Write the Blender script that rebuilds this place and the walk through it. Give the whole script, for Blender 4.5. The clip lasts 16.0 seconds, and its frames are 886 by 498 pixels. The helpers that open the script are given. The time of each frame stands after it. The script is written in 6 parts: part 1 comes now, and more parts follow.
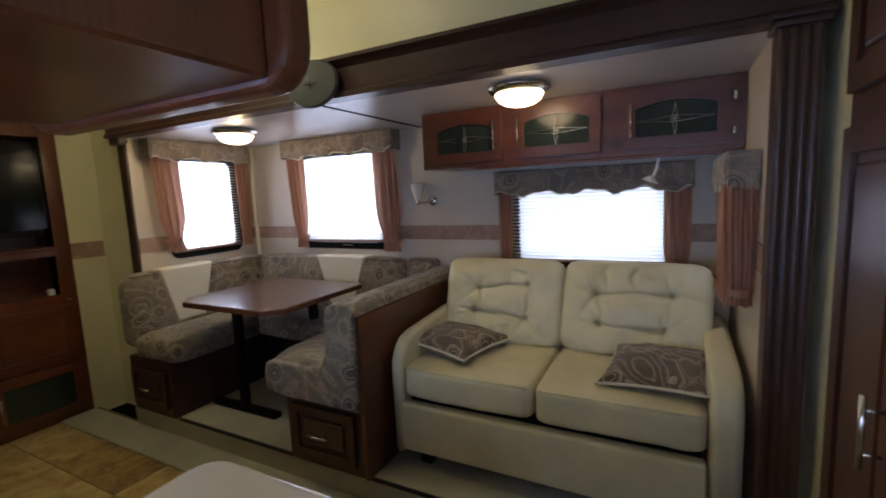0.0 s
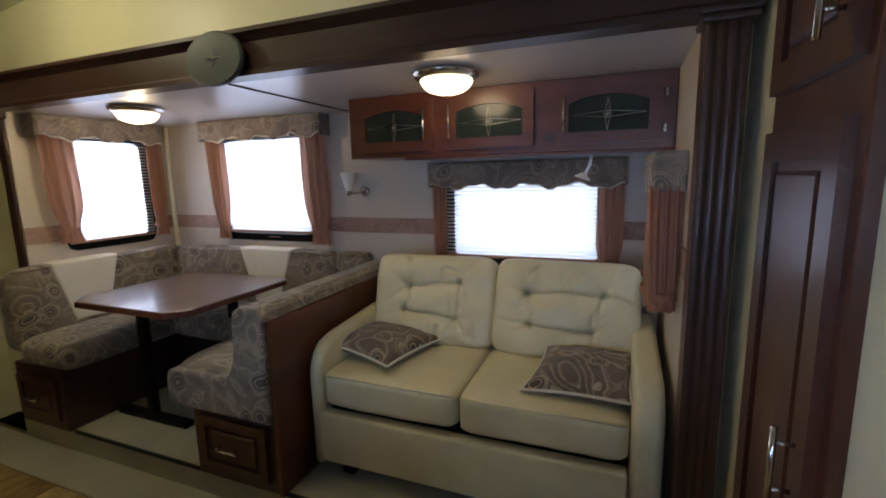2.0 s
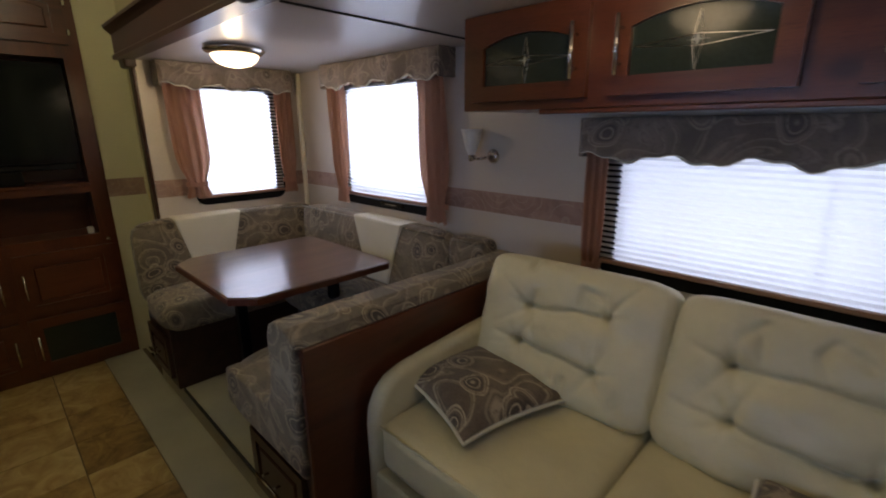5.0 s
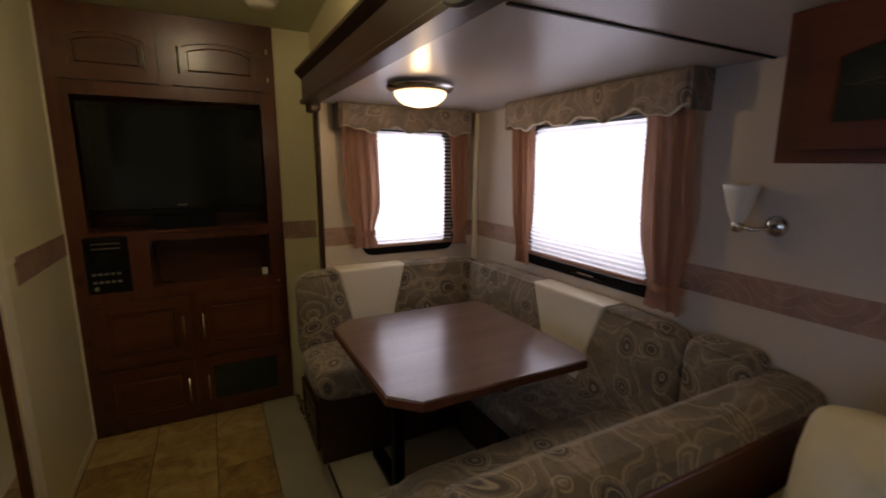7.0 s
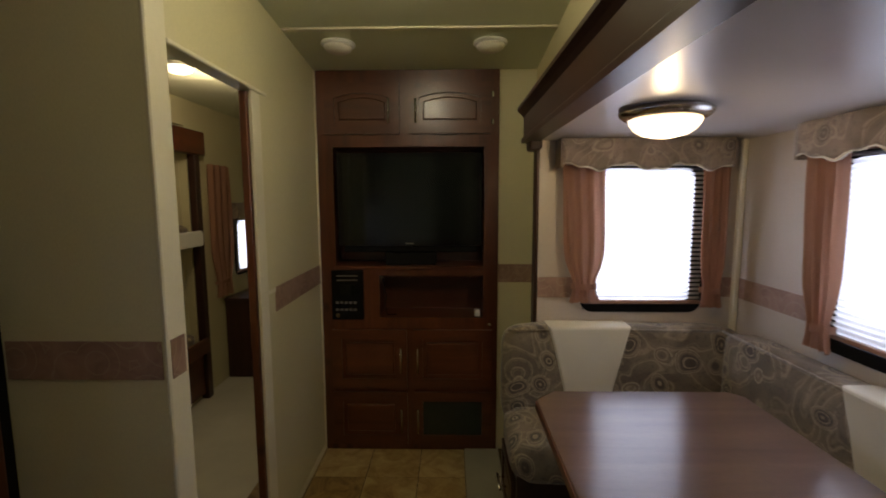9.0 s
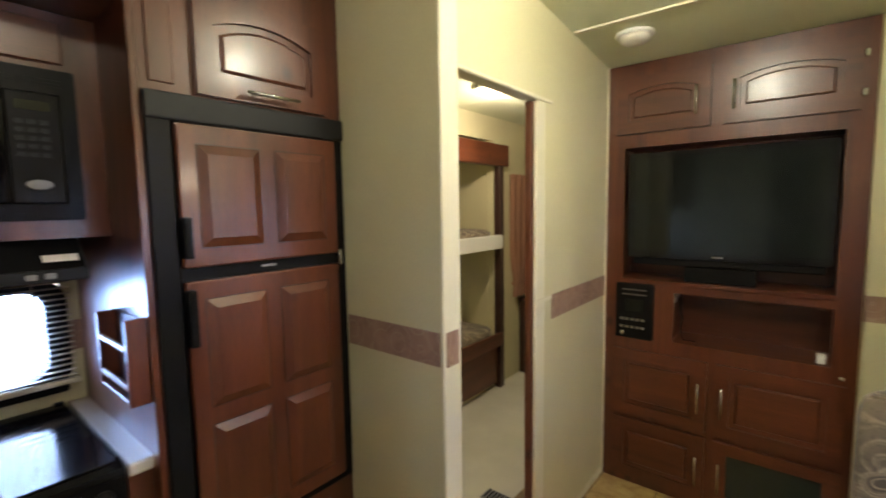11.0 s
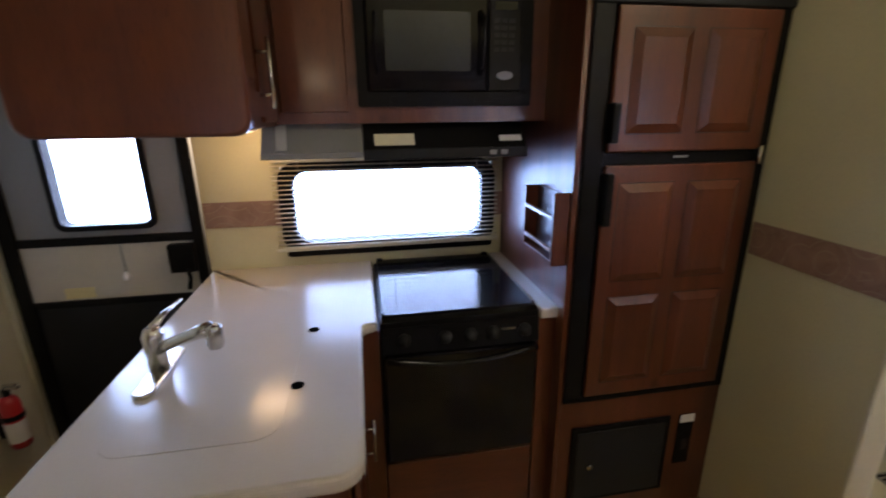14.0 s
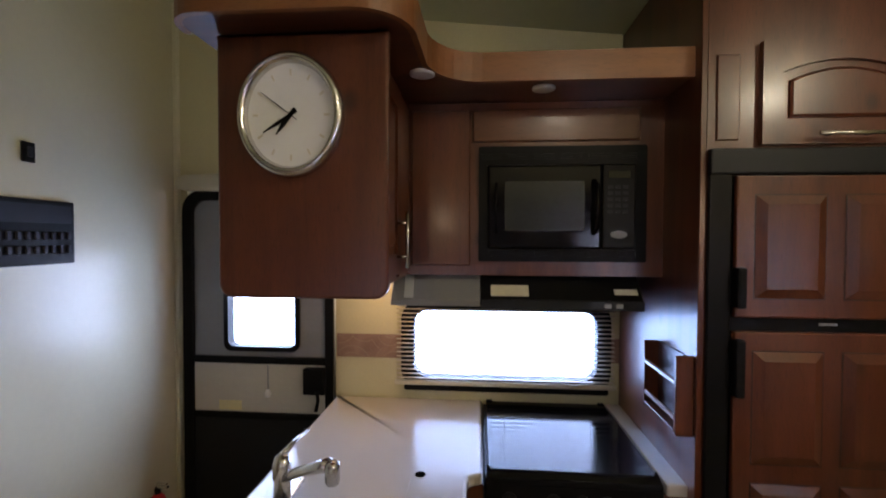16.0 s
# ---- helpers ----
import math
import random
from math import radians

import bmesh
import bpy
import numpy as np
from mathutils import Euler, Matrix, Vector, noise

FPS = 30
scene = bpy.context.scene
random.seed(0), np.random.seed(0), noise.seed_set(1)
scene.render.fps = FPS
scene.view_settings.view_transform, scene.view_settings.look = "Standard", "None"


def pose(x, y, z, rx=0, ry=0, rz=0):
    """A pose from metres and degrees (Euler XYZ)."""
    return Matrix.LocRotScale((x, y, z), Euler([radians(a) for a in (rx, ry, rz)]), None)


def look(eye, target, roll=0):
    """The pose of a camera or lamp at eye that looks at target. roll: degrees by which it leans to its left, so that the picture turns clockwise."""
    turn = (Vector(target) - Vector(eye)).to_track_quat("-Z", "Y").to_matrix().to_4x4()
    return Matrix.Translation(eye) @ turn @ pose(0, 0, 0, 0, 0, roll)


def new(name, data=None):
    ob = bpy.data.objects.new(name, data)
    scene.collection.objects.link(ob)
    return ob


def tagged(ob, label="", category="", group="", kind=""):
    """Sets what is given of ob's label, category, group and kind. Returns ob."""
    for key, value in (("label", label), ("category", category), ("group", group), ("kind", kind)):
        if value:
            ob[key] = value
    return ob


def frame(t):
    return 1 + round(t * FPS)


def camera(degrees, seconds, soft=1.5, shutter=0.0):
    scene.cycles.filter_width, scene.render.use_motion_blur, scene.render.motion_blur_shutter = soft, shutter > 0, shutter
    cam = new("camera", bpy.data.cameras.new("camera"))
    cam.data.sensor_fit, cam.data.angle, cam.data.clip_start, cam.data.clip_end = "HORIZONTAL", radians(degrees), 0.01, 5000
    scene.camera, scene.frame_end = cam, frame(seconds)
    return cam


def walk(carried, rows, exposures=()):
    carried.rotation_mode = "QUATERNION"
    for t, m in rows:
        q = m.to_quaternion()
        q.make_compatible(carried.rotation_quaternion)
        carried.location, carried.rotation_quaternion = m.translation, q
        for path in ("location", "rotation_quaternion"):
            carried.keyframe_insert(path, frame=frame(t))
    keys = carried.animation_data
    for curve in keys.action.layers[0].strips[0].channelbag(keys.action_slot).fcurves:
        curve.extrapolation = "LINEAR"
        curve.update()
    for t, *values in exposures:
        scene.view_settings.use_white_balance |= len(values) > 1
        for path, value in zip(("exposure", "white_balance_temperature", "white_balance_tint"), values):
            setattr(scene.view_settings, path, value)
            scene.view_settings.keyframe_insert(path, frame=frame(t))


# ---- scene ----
cam = camera(89.5, 16.0, soft=1.8, shutter=0.4)
PATH = [
    (0, (0.169, 0.141, 1.465), (-0.747, 1.902, 1.216), -2.5),
    (0.5, (0.181, 0.145, 1.464), (-0.597, 1.968, 1.203), -1.8),
    (1, (0.19, 0.211, 1.461), (-0.579, 2.035, 1.18), -1.6),
    (1.5, (0.203, 0.251, 1.461), (-0.558, 2.075, 1.155), -0.9),
    (2, (0.226, 0.329, 1.496), (-0.501, 2.165, 1.177), -1.2),
    (2.5, (0.224, 0.471, 1.501), (-0.441, 2.331, 1.186), -1.6),
    (3, (0.283, 0.671, 1.498), (-0.384, 2.527, 1.164), -1.8),
    (3.5, (0.263, 0.823, 1.482), (-0.397, 2.643, 0.979), -1.3),
    (4, (0.182, 0.943, 1.486), (-0.548, 2.731, 0.966), -1.4),
    (4.5, (0.144, 1.073, 1.536), (-0.993, 2.623, 0.985), -1.0),
    (5, (0.017, 1.135, 1.542), (-1.327, 2.52, 1.018), -0.2),
    (5.2, (-0.06, 1.161, 1.55), (-1.447, 2.516, 1.058), -0.6),
    (7.5, (-0.621, 1.331, 1.61), (-2.474, 2.006, 1.275), 0.5),
    (8, (-0.669, 1.366, 1.632), (-2.609, 1.756, 1.348), 0.2),
    (10.5, (-0.994, 1.481, 1.636), (-2.788, 0.622, 1.434), -0.8),
    (11, (-0.958, 1.495, 1.638), (-2.504, 0.241, 1.45), -0.9),
    (11.5, (-0.913, 1.479, 1.625), (-2.261, 0.013, 1.441), -0.6),
    (12, (-0.896, 1.477, 1.622), (-2.075, -0.122, 1.392), -0.4),
    (12.5, (-0.884, 1.475, 1.605), (-1.917, -0.195, 1.224), -0.6),
    (13, (-0.865, 1.452, 1.601), (-1.741, -0.3, 1.197), -0.9),
    (13.5, (-0.813, 1.435, 1.61), (-1.449, -0.407, 1.162), -0.5),
    (14, (-0.727, 1.414, 1.592), (-1.066, -0.471, 1.014), -0.6),
    (14.5, (-0.684, 1.41, 1.605), (-0.772, -0.492, 0.994), -1.6),
    (15, (-0.71, 1.445, 1.652), (-0.655, -0.505, 1.214), -0.0),
    (15.5, (-0.729, 1.479, 1.686), (-0.638, -0.507, 1.466), 0.1),
    (16, (-0.732, 1.484, 1.701), (-0.573, -0.509, 1.652), 0.2),
]
EXPOSURES = [
    (0, 0.5, 6700, 16), (3.0, 0.50, 6600, 15), (3.5, 0.36, 6600, 16), (4.2, 0.36, 6700, 17), (5.2, -0.08, 7000, 19), (7.3, -0.40, 8300, 26), (8.2, -0.45, 7700, 23),
    (10.3, 1.3, 6500, 15), (11.0, 1.75, 6200, 18), (11.5, 1.5, 6500, 19), (13.0, 1.2, 6600, 22), (14.0, 0.85, 6500, 23), (16.0, 0.82, 6600, 23),
]
walk(cam, [(t, look(eye, target, roll)) for t, eye, target, roll in PATH], EXPOSURES)

# ---- world and daylight ----
world = bpy.data.worlds.new("world")
scene.world = world
world.use_nodes = True
wn = world.node_tree
sky = wn.nodes.new("ShaderNodeTexSky")
sky.sky_type = "NISHITA"
sky.sun_disc = False
sky.sun_elevation, sky.sun_rotation = radians(40), radians(200)
wn.links.new(sky.outputs["Color"], wn.nodes["Background"].inputs["Color"])
wn.nodes["Background"].inputs["Strength"].default_value = 0.15


def area_lamp(name, eye, target, w, h, watts, color=(1, 1, 1)):
    data = bpy.data.lights.new(name, "AREA")
    data.shape, data.size, data.size_y, data.energy, data.color = "RECTANGLE", w, h, watts, color
    ob = new(name, data)
    ob.matrix_world = look(eye, target)
    return ob


def bulb(name, at, watts, color=(1, 0.8, 0.55), radius=0.04):
    data = bpy.data.lights.new(name, "POINT")
    data.energy, data.color, data.shadow_soft_size = watts, color, radius
    ob = new(name, data)
    ob.location = at
    return ob


DAY = (0.62, 0.74, 1.0)
BLUE_DAY = (0.32, 0.54, 1.0)
area_lamp("daylight_dinette_end", (-3.06, 2.35, 1.48), (0, 2.35, 1.48), 0.5, 0.62, 6.2, DAY)
area_lamp("daylight_dinette_back", (-2.055, 2.885, 1.50), (-2.055, 0, 1.50), 0.73, 0.58, 7.4, DAY)
area_lamp("daylight_sofa_back", (-0.27, 2.865, 1.25), (-0.27, 0, 1.25), 0.84, 0.42, 3.1, DAY)
area_lamp("daylight_sofa_end", (0.485, 2.35, 1.3), (-3, 2.35, 1.3), 0.5, 0.5, 1.2, DAY)
area_lamp("daylight_kitchen", (-0.86, -0.74, 1.19), (-0.86, 3, 1.0), 0.92, 0.36, 9, BLUE_DAY)
area_lamp("daylight_entry_door", (0.32, -0.74, 1.35), (0.32, 3, 1.2), 0.5, 0.6, 7.0, (0.44, 0.64, 1.0))
area_lamp("daylight_bunk_window", (-5.31, -0.74, 1.2), (-5.31, 3, 1.2), 0.6, 0.5, 4, DAY)
WARM = (1.0, 0.80, 0.46)
bulb("dome_bulb_dinette", (-2.246, 2.076, 1.856), 5.5, WARM, 0.03)
bulb("dome_bulb_sofa", (-0.43, 2.061, 1.856), 2.2, WARM, 0.03)
bulb("bulb_bunk_room", (-3.55, -0.05, 2.2), 7.5, (1.0, 0.85, 0.6), 0.05)
# Two ceiling bulbs out of view, added at guessed places to brighten the room.
bulb("added_bulb_middle", (-2.25, 1.25, 2.44), 7.5, (1.0, 0.95, 0.66), 0.07)
bulb("added_bulb_front", (-1.25, 1.25, 2.54), 3.5, (1.0, 0.95, 0.70), 0.07)
bulb("bulb_under_cabinet", (-0.29, -0.40, 1.525), 1.9, (1.0, 0.68, 0.32), 0.10)


# ---- materials ----
def nodes_of(name):
    m = bpy.data.materials.new(name)
    m.use_nodes = True
    return m, m.node_tree, m.node_tree.nodes["Principled BSDF"]


def ramp(nt, fac, stops):
    r = nt.nodes.new("ShaderNodeValToRGB")
    el = r.color_ramp.elements
    while len(el) < len(stops):
        el.new(0.5)
    for e, (p, c) in zip(el, stops):
        e.position, e.color = p, (*c, 1)
    nt.links.new(fac, r.inputs["Fac"])
    return r.outputs["Color"]


def coords(nt, scale=(1, 1, 1)):
    tc = nt.nodes.new("ShaderNodeTexCoord")
    mp = nt.nodes.new("ShaderNodeMapping")
    mp.inputs["Scale"].default_value = scale
    nt.links.new(tc.outputs["Object"], mp.inputs["Vector"])
    return mp.outputs["Vector"]


def noise_of(nt, vec, scale, detail=4.0, rough=0.55, distort=0.0):
    n = nt.nodes.new("ShaderNodeTexNoise")
    n.inputs["Scale"].default_value, n.inputs["Detail"].default_value = scale, detail
    n.inputs["Roughness"].default_value, n.inputs["Distortion"].default_value = rough, distort
    nt.links.new(vec, n.inputs["Vector"])
    return n.outputs["Fac"]


def bump_of(nt, bsdf, height, strength, dist=0.002):
    b = nt.nodes.new("ShaderNodeBump")
    b.inputs["Strength"].default_value, b.inputs["Distance"].default_value = strength, dist
    nt.links.new(height, b.inputs["Height"])
    nt.links.new(b.outputs["Normal"], bsdf.inputs["Normal"])


def mix_col(nt, fac, a, b, mode="MIX"):
    m = nt.nodes.new("ShaderNodeMix")
    m.data_type, m.blend_type = "RGBA", mode
    for sock, val in ((0, fac), (6, a), (7, b)):
        if isinstance(val, (int, float)):
            m.inputs[sock].default_value = val
        elif isinstance(val, tuple):
            m.inputs[sock].default_value = (*val, 1)
        else:
            nt.links.new(val, m.inputs[sock])
    return m.outputs[2]


def math_node(nt, op, a, b=0.0):
    m = nt.nodes.new("ShaderNodeMath")
    m.operation = op
    for i, val in enumerate((a, b)):
        if isinstance(val, (int, float)):
            m.inputs[i].default_value = val
        else:
            nt.links.new(val, m.inputs[i])
    return m.outputs[0]


def shade(c, k):
    return tuple(min(1.0, v * k) for v in c)


def plain(name, color, rough=0.5, metal=0.0, vary=0.12, grain=60.0, bump=0.1, blotch=3.0, coat=0.0, spec=0.5, patchy=1.0):
    """Paint, plastic, metal or cloth with blotches, grain and fine relief."""
    m, nt, b = nodes_of(name)
    v = coords(nt)
    big = noise_of(nt, v, blotch, 3)
    fine = noise_of(nt, v, grain, 4)
    mixed = math_node(nt, "ADD", math_node(nt, "MULTIPLY", big, 0.6), math_node(nt, "MULTIPLY", fine, 0.4))
    nt.links.new(ramp(nt, mixed, [(0.3, shade(color, 1 - vary)), (0.7, shade(color, 1 + vary))]), b.inputs["Base Color"])
    b.inputs["Metallic"].default_value = metal
    r = nt.nodes.new("ShaderNodeMapRange")
    r.inputs["To Min"].default_value, r.inputs["To Max"].default_value = max(0.03, rough - 0.08 * patchy), min(1, rough + 0.1 * patchy)
    nt.links.new(big, r.inputs["Value"])
    nt.links.new(r.outputs[0], b.inputs["Roughness"])
    b.inputs["Coat Weight"].default_value = coat
    b.inputs["Coat Roughness"].default_value = 0.24
    b.inputs["Specular IOR Level"].default_value = spec
    if bump:
        bump_of(nt, b, fine, bump)
    return m


def wood(name, dark, light, axis="z", rough=0.32, coat=0.25, knots=True):
    """Stained cherry with long grain along an axis, pores and a few knots."""
    m, nt, b = nodes_of(name)
    k = {"x": (1.2, 14, 14), "y": (14, 1.2, 14), "z": (14, 14, 1.2)}[axis]
    v = coords(nt, k)
    long = noise_of(nt, v, 0.8, 5, 0.55, 0.8)
    pores = noise_of(nt, coords(nt, tuple(c * 9 for c in k)), 3.0, 3, 0.7)
    broad = noise_of(nt, coords(nt), 2.2, 2)
    f = math_node(nt, "ADD", math_node(nt, "MULTIPLY", long, 0.7), math_node(nt, "MULTIPLY", broad, 0.35))
    col = ramp(nt, f, [(0.3, dark), (0.52, tuple((a + c) / 2 for a, c in zip(dark, light))), (0.75, light)])
    col = mix_col(nt, ramp(nt, pores, [(0.33, (0.45, 0.45, 0.45)), (0.47, (0, 0, 0))]), col, shade(dark, 0.6))
    if knots:
        vo = nt.nodes.new("ShaderNodeTexVoronoi")
        vo.inputs["Scale"].default_value = 2.4
        nt.links.new(coords(nt, {"x": (1.2, 1.7, 1.7), "y": (1.7, 1.2, 1.7), "z": (1.7, 1.7, 1.2)}[axis]), vo.inputs["Vector"])
        col = mix_col(nt, ramp(nt, vo.outputs["Distance"], [(0.045, (0.7, 0.7, 0.7)), (0.12, (0, 0, 0))]), col, shade(dark, 0.45))
    nt.links.new(col, b.inputs["Base Color"])
    b.inputs["Roughness"].default_value, b.inputs["Coat Weight"].default_value = rough, coat
    b.inputs["Coat Roughness"].default_value = 0.16
    bump_of(nt, b, pores, 0.06, 0.0006)
    return m


def paisley(name, ground, line, deep, scale=7.0):
    """Woven upholstery: dark teardrop medallions ringed by fine pale lines among sweeping scroll lines."""
    m, nt, b = nodes_of(name)
    v = coords(nt)

    def warped(src, freq, amount):
        w = nt.nodes.new("ShaderNodeTexNoise")
        w.inputs["Scale"].default_value, w.inputs["Detail"].default_value = freq, 1.5
        nt.links.new(src, w.inputs["Vector"])
        sc = nt.nodes.new("ShaderNodeVectorMath")
        sc.operation = "SCALE"
        sc.inputs["Scale"].default_value = amount
        nt.links.new(w.outputs["Color"], sc.inputs[0])
        ad = nt.nodes.new("ShaderNodeVectorMath")
        nt.links.new(src, ad.inputs[0])
        nt.links.new(sc.outputs[0], ad.inputs[1])
        return ad.outputs[0]

    def cells(src, freq):
        vo = nt.nodes.new("ShaderNodeTexVoronoi")
        vo.inputs["Scale"].default_value = freq
        vo.inputs["Randomness"].default_value = 0.8
        nt.links.new(src, vo.inputs["Vector"])
        return vo.outputs["Distance"]

    def band(src, at, half, level=1.0):
        g = (level, level, level)
        return ramp(nt, src, [(max(0.0, at - half * 1.8), (0, 0, 0)), (at - half * 0.6, g), (at + half * 0.6, g), (at + half * 1.8, (0, 0, 0))])

    drops = cells(warped(v, scale * 0.5, 0.17), scale)
    fine = noise_of(nt, v, 260, 2)
    speck = noise_of(nt, v, 55, 3, 0.7)
    scroll = noise_of(nt, v, scale * 0.42, 1.0, 0.4, 1.1)
    waves = math_node(nt, "FRACT", math_node(nt, "MULTIPLY", scroll, 9.0))
    broad = noise_of(nt, v, scale * 0.8, 2)
    col = mix_col(nt, ramp(nt, broad, [(0.38, (0, 0, 0)), (0.62, (1, 1, 1))]), shade(ground, 0.72), shade(ground, 1.3))
    col = mix_col(nt, band(waves, 0.5, 0.07, 0.65), col, line)
    col = mix_col(nt, band(waves, 0.72, 0.04, 0.35), col, line)
    col = mix_col(nt, ramp(nt, drops, [(0.36, (1, 1, 1)), (0.40, (0, 0, 0))]), col, ground)
    for at, half, level in ((0.385, 0.014, 0.95), (0.325, 0.012, 0.75)):
        col = mix_col(nt, band(drops, at, half, level), col, line)
    col = mix_col(nt, ramp(nt, drops, [(0.25, (1, 1, 1)), (0.28, (0, 0, 0))]), col, deep)
    col = mix_col(nt, band(drops, 0.20, 0.013, 0.9), col, line)
    col = mix_col(nt, ramp(nt, drops, [(0.07, (0.9, 0.9, 0.9)), (0.10, (0, 0, 0))]), col, shade(line, 0.8))
    col = mix_col(nt, ramp(nt, speck, [(0.53, (0, 0, 0)), (0.66, (0.55, 0.55, 0.55))]), col, deep)
    nt.links.new(mix_col(nt, 0.15, col, ramp(nt, fine, [(0.3, shade(ground, 0.6)), (0.7, shade(line, 1.0))])), b.inputs["Base Color"])
    b.inputs["Roughness"].default_value = 0.85
    b.inputs["Sheen Weight"].default_value = 0.2
    bump_of(nt, b, fine, 0.3)
    return m


def wall_vinyl(name, color):
    m, nt, b = nodes_of(name)
    v = coords(nt)
    big = noise_of(nt, v, 1.5, 3)
    cloth = noise_of(nt, coords(nt, (90, 90, 30)), 3.0, 3)
    col = ramp(nt, math_node(nt, "ADD", math_node(nt, "MULTIPLY", big, 0.5), math_node(nt, "MULTIPLY", cloth, 0.5)), [(0.3, shade(color, 0.9)), (0.7, shade(color, 1.07))])
    nt.links.new(col, b.inputs["Base Color"])
    b.inputs["Roughness"].default_value = 0.42
    bump_of(nt, b, cloth, 0.12, 0.001)
    return m


def leather(name, color):
    """Soft hide: pebbled grain over short wrinkles, slightly soiled in patches."""
    m, nt, b = nodes_of(name)
    v = coords(nt)
    soil = noise_of(nt, v, 4, 4, 0.6)
    pebble = noise_of(nt, v, 260, 3)
    folds = noise_of(nt, v, 16, 3, 0.5, 1.8)
    nt.links.new(ramp(nt, soil, [(0.3, shade(color, 0.86)), (0.7, shade(color, 1.08))]), b.inputs["Base Color"])
    nt.links.new(ramp(nt, soil, [(0.3, (0.36, 0.36, 0.36)), (0.7, (0.5, 0.5, 0.5))]), b.inputs["Roughness"])
    h = math_node(nt, "ADD", math_node(nt, "MULTIPLY", folds, 1.0), math_node(nt, "MULTIPLY", pebble, 0.08))
    bump_of(nt, b, h, 0.35, 0.008)
    return m


def border_paper(name):
    """Wallpaper border: brown marbled band with pale scroll lines."""
    m, nt, b = nodes_of(name)
    v = coords(nt)
    n = noise_of(nt, v, 9, 4, 0.6, 0.8)
    vo = nt.nodes.new("ShaderNodeTexVoronoi")
    vo.inputs["Scale"].default_value = 7
    nt.links.new(v, vo.inputs["Vector"])
    rings = math_node(nt, "SINE", math_node(nt, "MULTIPLY", vo.outputs["Distance"], 30.0))
    col = ramp(nt, n, [(0.3, (0.23, 0.135, 0.098)), (0.7, (0.37, 0.235, 0.170))])
    col = mix_col(nt, ramp(nt, rings, [(0.9, (0, 0, 0)), (0.97, (0.4, 0.4, 0.4))]), col, (0.42, 0.33, 0.24))
    nt.links.new(col, b.inputs["Base Color"])
    b.inputs["Roughness"].default_value = 0.5
    return m


def tile_vinyl(name):
    """Golden brown slate: every piece has a shade of its own by Object Info's Random."""
    m, nt, b = nodes_of(name)
    v = coords(nt)
    info = nt.nodes.new("ShaderNodeObjectInfo")
    shift = nt.nodes.new("ShaderNodeVectorMath")
    shift.operation = "ADD"
    nt.links.new(v, shift.inputs[0])
    nt.links.new(math_node(nt, "MULTIPLY", info.outputs["Random"], 40.0), shift.inputs[1])
    n = noise_of(nt, shift.outputs[0], 7, 6, 0.7, 1.2)
    f = math_node(nt, "ADD", math_node(nt, "MULTIPLY", n, 0.75), math_node(nt, "MULTIPLY", info.outputs["Random"], 0.25))
    nt.links.new(ramp(nt, f, [(0.3, (0.14, 0.078, 0.025)), (0.5, (0.36, 0.235, 0.085)), (0.68, (0.54, 0.41, 0.19))]), b.inputs["Base Color"])
    b.inputs["Roughness"].default_value = 0.45
    bump_of(nt, b, n, 0.2)
    return m


def glass_of(name, color=(1, 1, 1), rough=0.02):
    m, nt, b = nodes_of(name)
    b.inputs["Base Color"].default_value = (*color, 1)
    b.inputs["Roughness"].default_value, b.inputs["Transmission Weight"].default_value = rough, 1.0
    b.inputs["IOR"].default_value = 1.45
    return m


def translucent(name, color, through_light=0.6):
    """Thin cloth or paper that lets daylight through."""
    m, nt, b = nodes_of(name)
    b.inputs["Base Color"].default_value = (*color, 1)
    b.inputs["Roughness"].default_value = 0.9
    t = nt.nodes.new("ShaderNodeBsdfTranslucent")
    t.inputs["Color"].default_value = (*color, 1)
    mx = nt.nodes.new("ShaderNodeMixShader")
    mx.inputs["Fac"].default_value = through_light
    nt.links.new(b.outputs[0], mx.inputs[1])
    nt.links.new(t.outputs[0], mx.inputs[2])
    nt.links.new(mx.outputs[0], nt.nodes["Material Output"].inputs["Surface"])
    weave = noise_of(nt, coords(nt), 180, 3)
    bump_of(nt, b, weave, 0.06)
    return m


def lamp_glass(name, color, strength):
    m, nt, b = nodes_of(name)
    b.inputs["Base Color"].default_value = (0.9, 0.87, 0.8, 1)
    b.inputs["Emission Color"].default_value, b.inputs["Emission Strength"].default_value = (*color, 1), strength
    b.inputs["Roughness"].default_value = 0.3
    return m


CHERRY_V = wood("cherry_upright", (0.043, 0.0115, 0.005), (0.155, 0.0425, 0.0170), "z")
CHERRY_X = wood("cherry_along_x", (0.043, 0.0115, 0.005), (0.155, 0.0425, 0.0170), "x")
CHERRY_Y = wood("cherry_along_y", (0.043, 0.0115, 0.005), (0.155, 0.0425, 0.0170), "y")
DARKWOOD_X = wood("dark_trim_along_x", (0.026, 0.011, 0.008), (0.064, 0.025, 0.016), "x", 0.38, 0.12, False)
DARKWOOD_V = wood("dark_trim_upright", (0.026, 0.011, 0.008), (0.064, 0.025, 0.016), "z", 0.38, 0.12, False)
TABLEWOOD = wood("table_laminate", (0.075, 0.043, 0.030), (0.165, 0.100, 0.070), "y", 0.30, 0.8, False)
WALL = wall_vinyl("cream_wall_vinyl", (0.62, 0.575, 0.36))
SLIDEWALL = wall_vinyl("slide_wall_vinyl", (0.52, 0.455, 0.37))
BORDER = border_paper("border_paper")
CEIL = plain("ceiling_panel", (0.64, 0.66, 0.47), 0.6, vary=0.05, grain=120, bump=0.1)
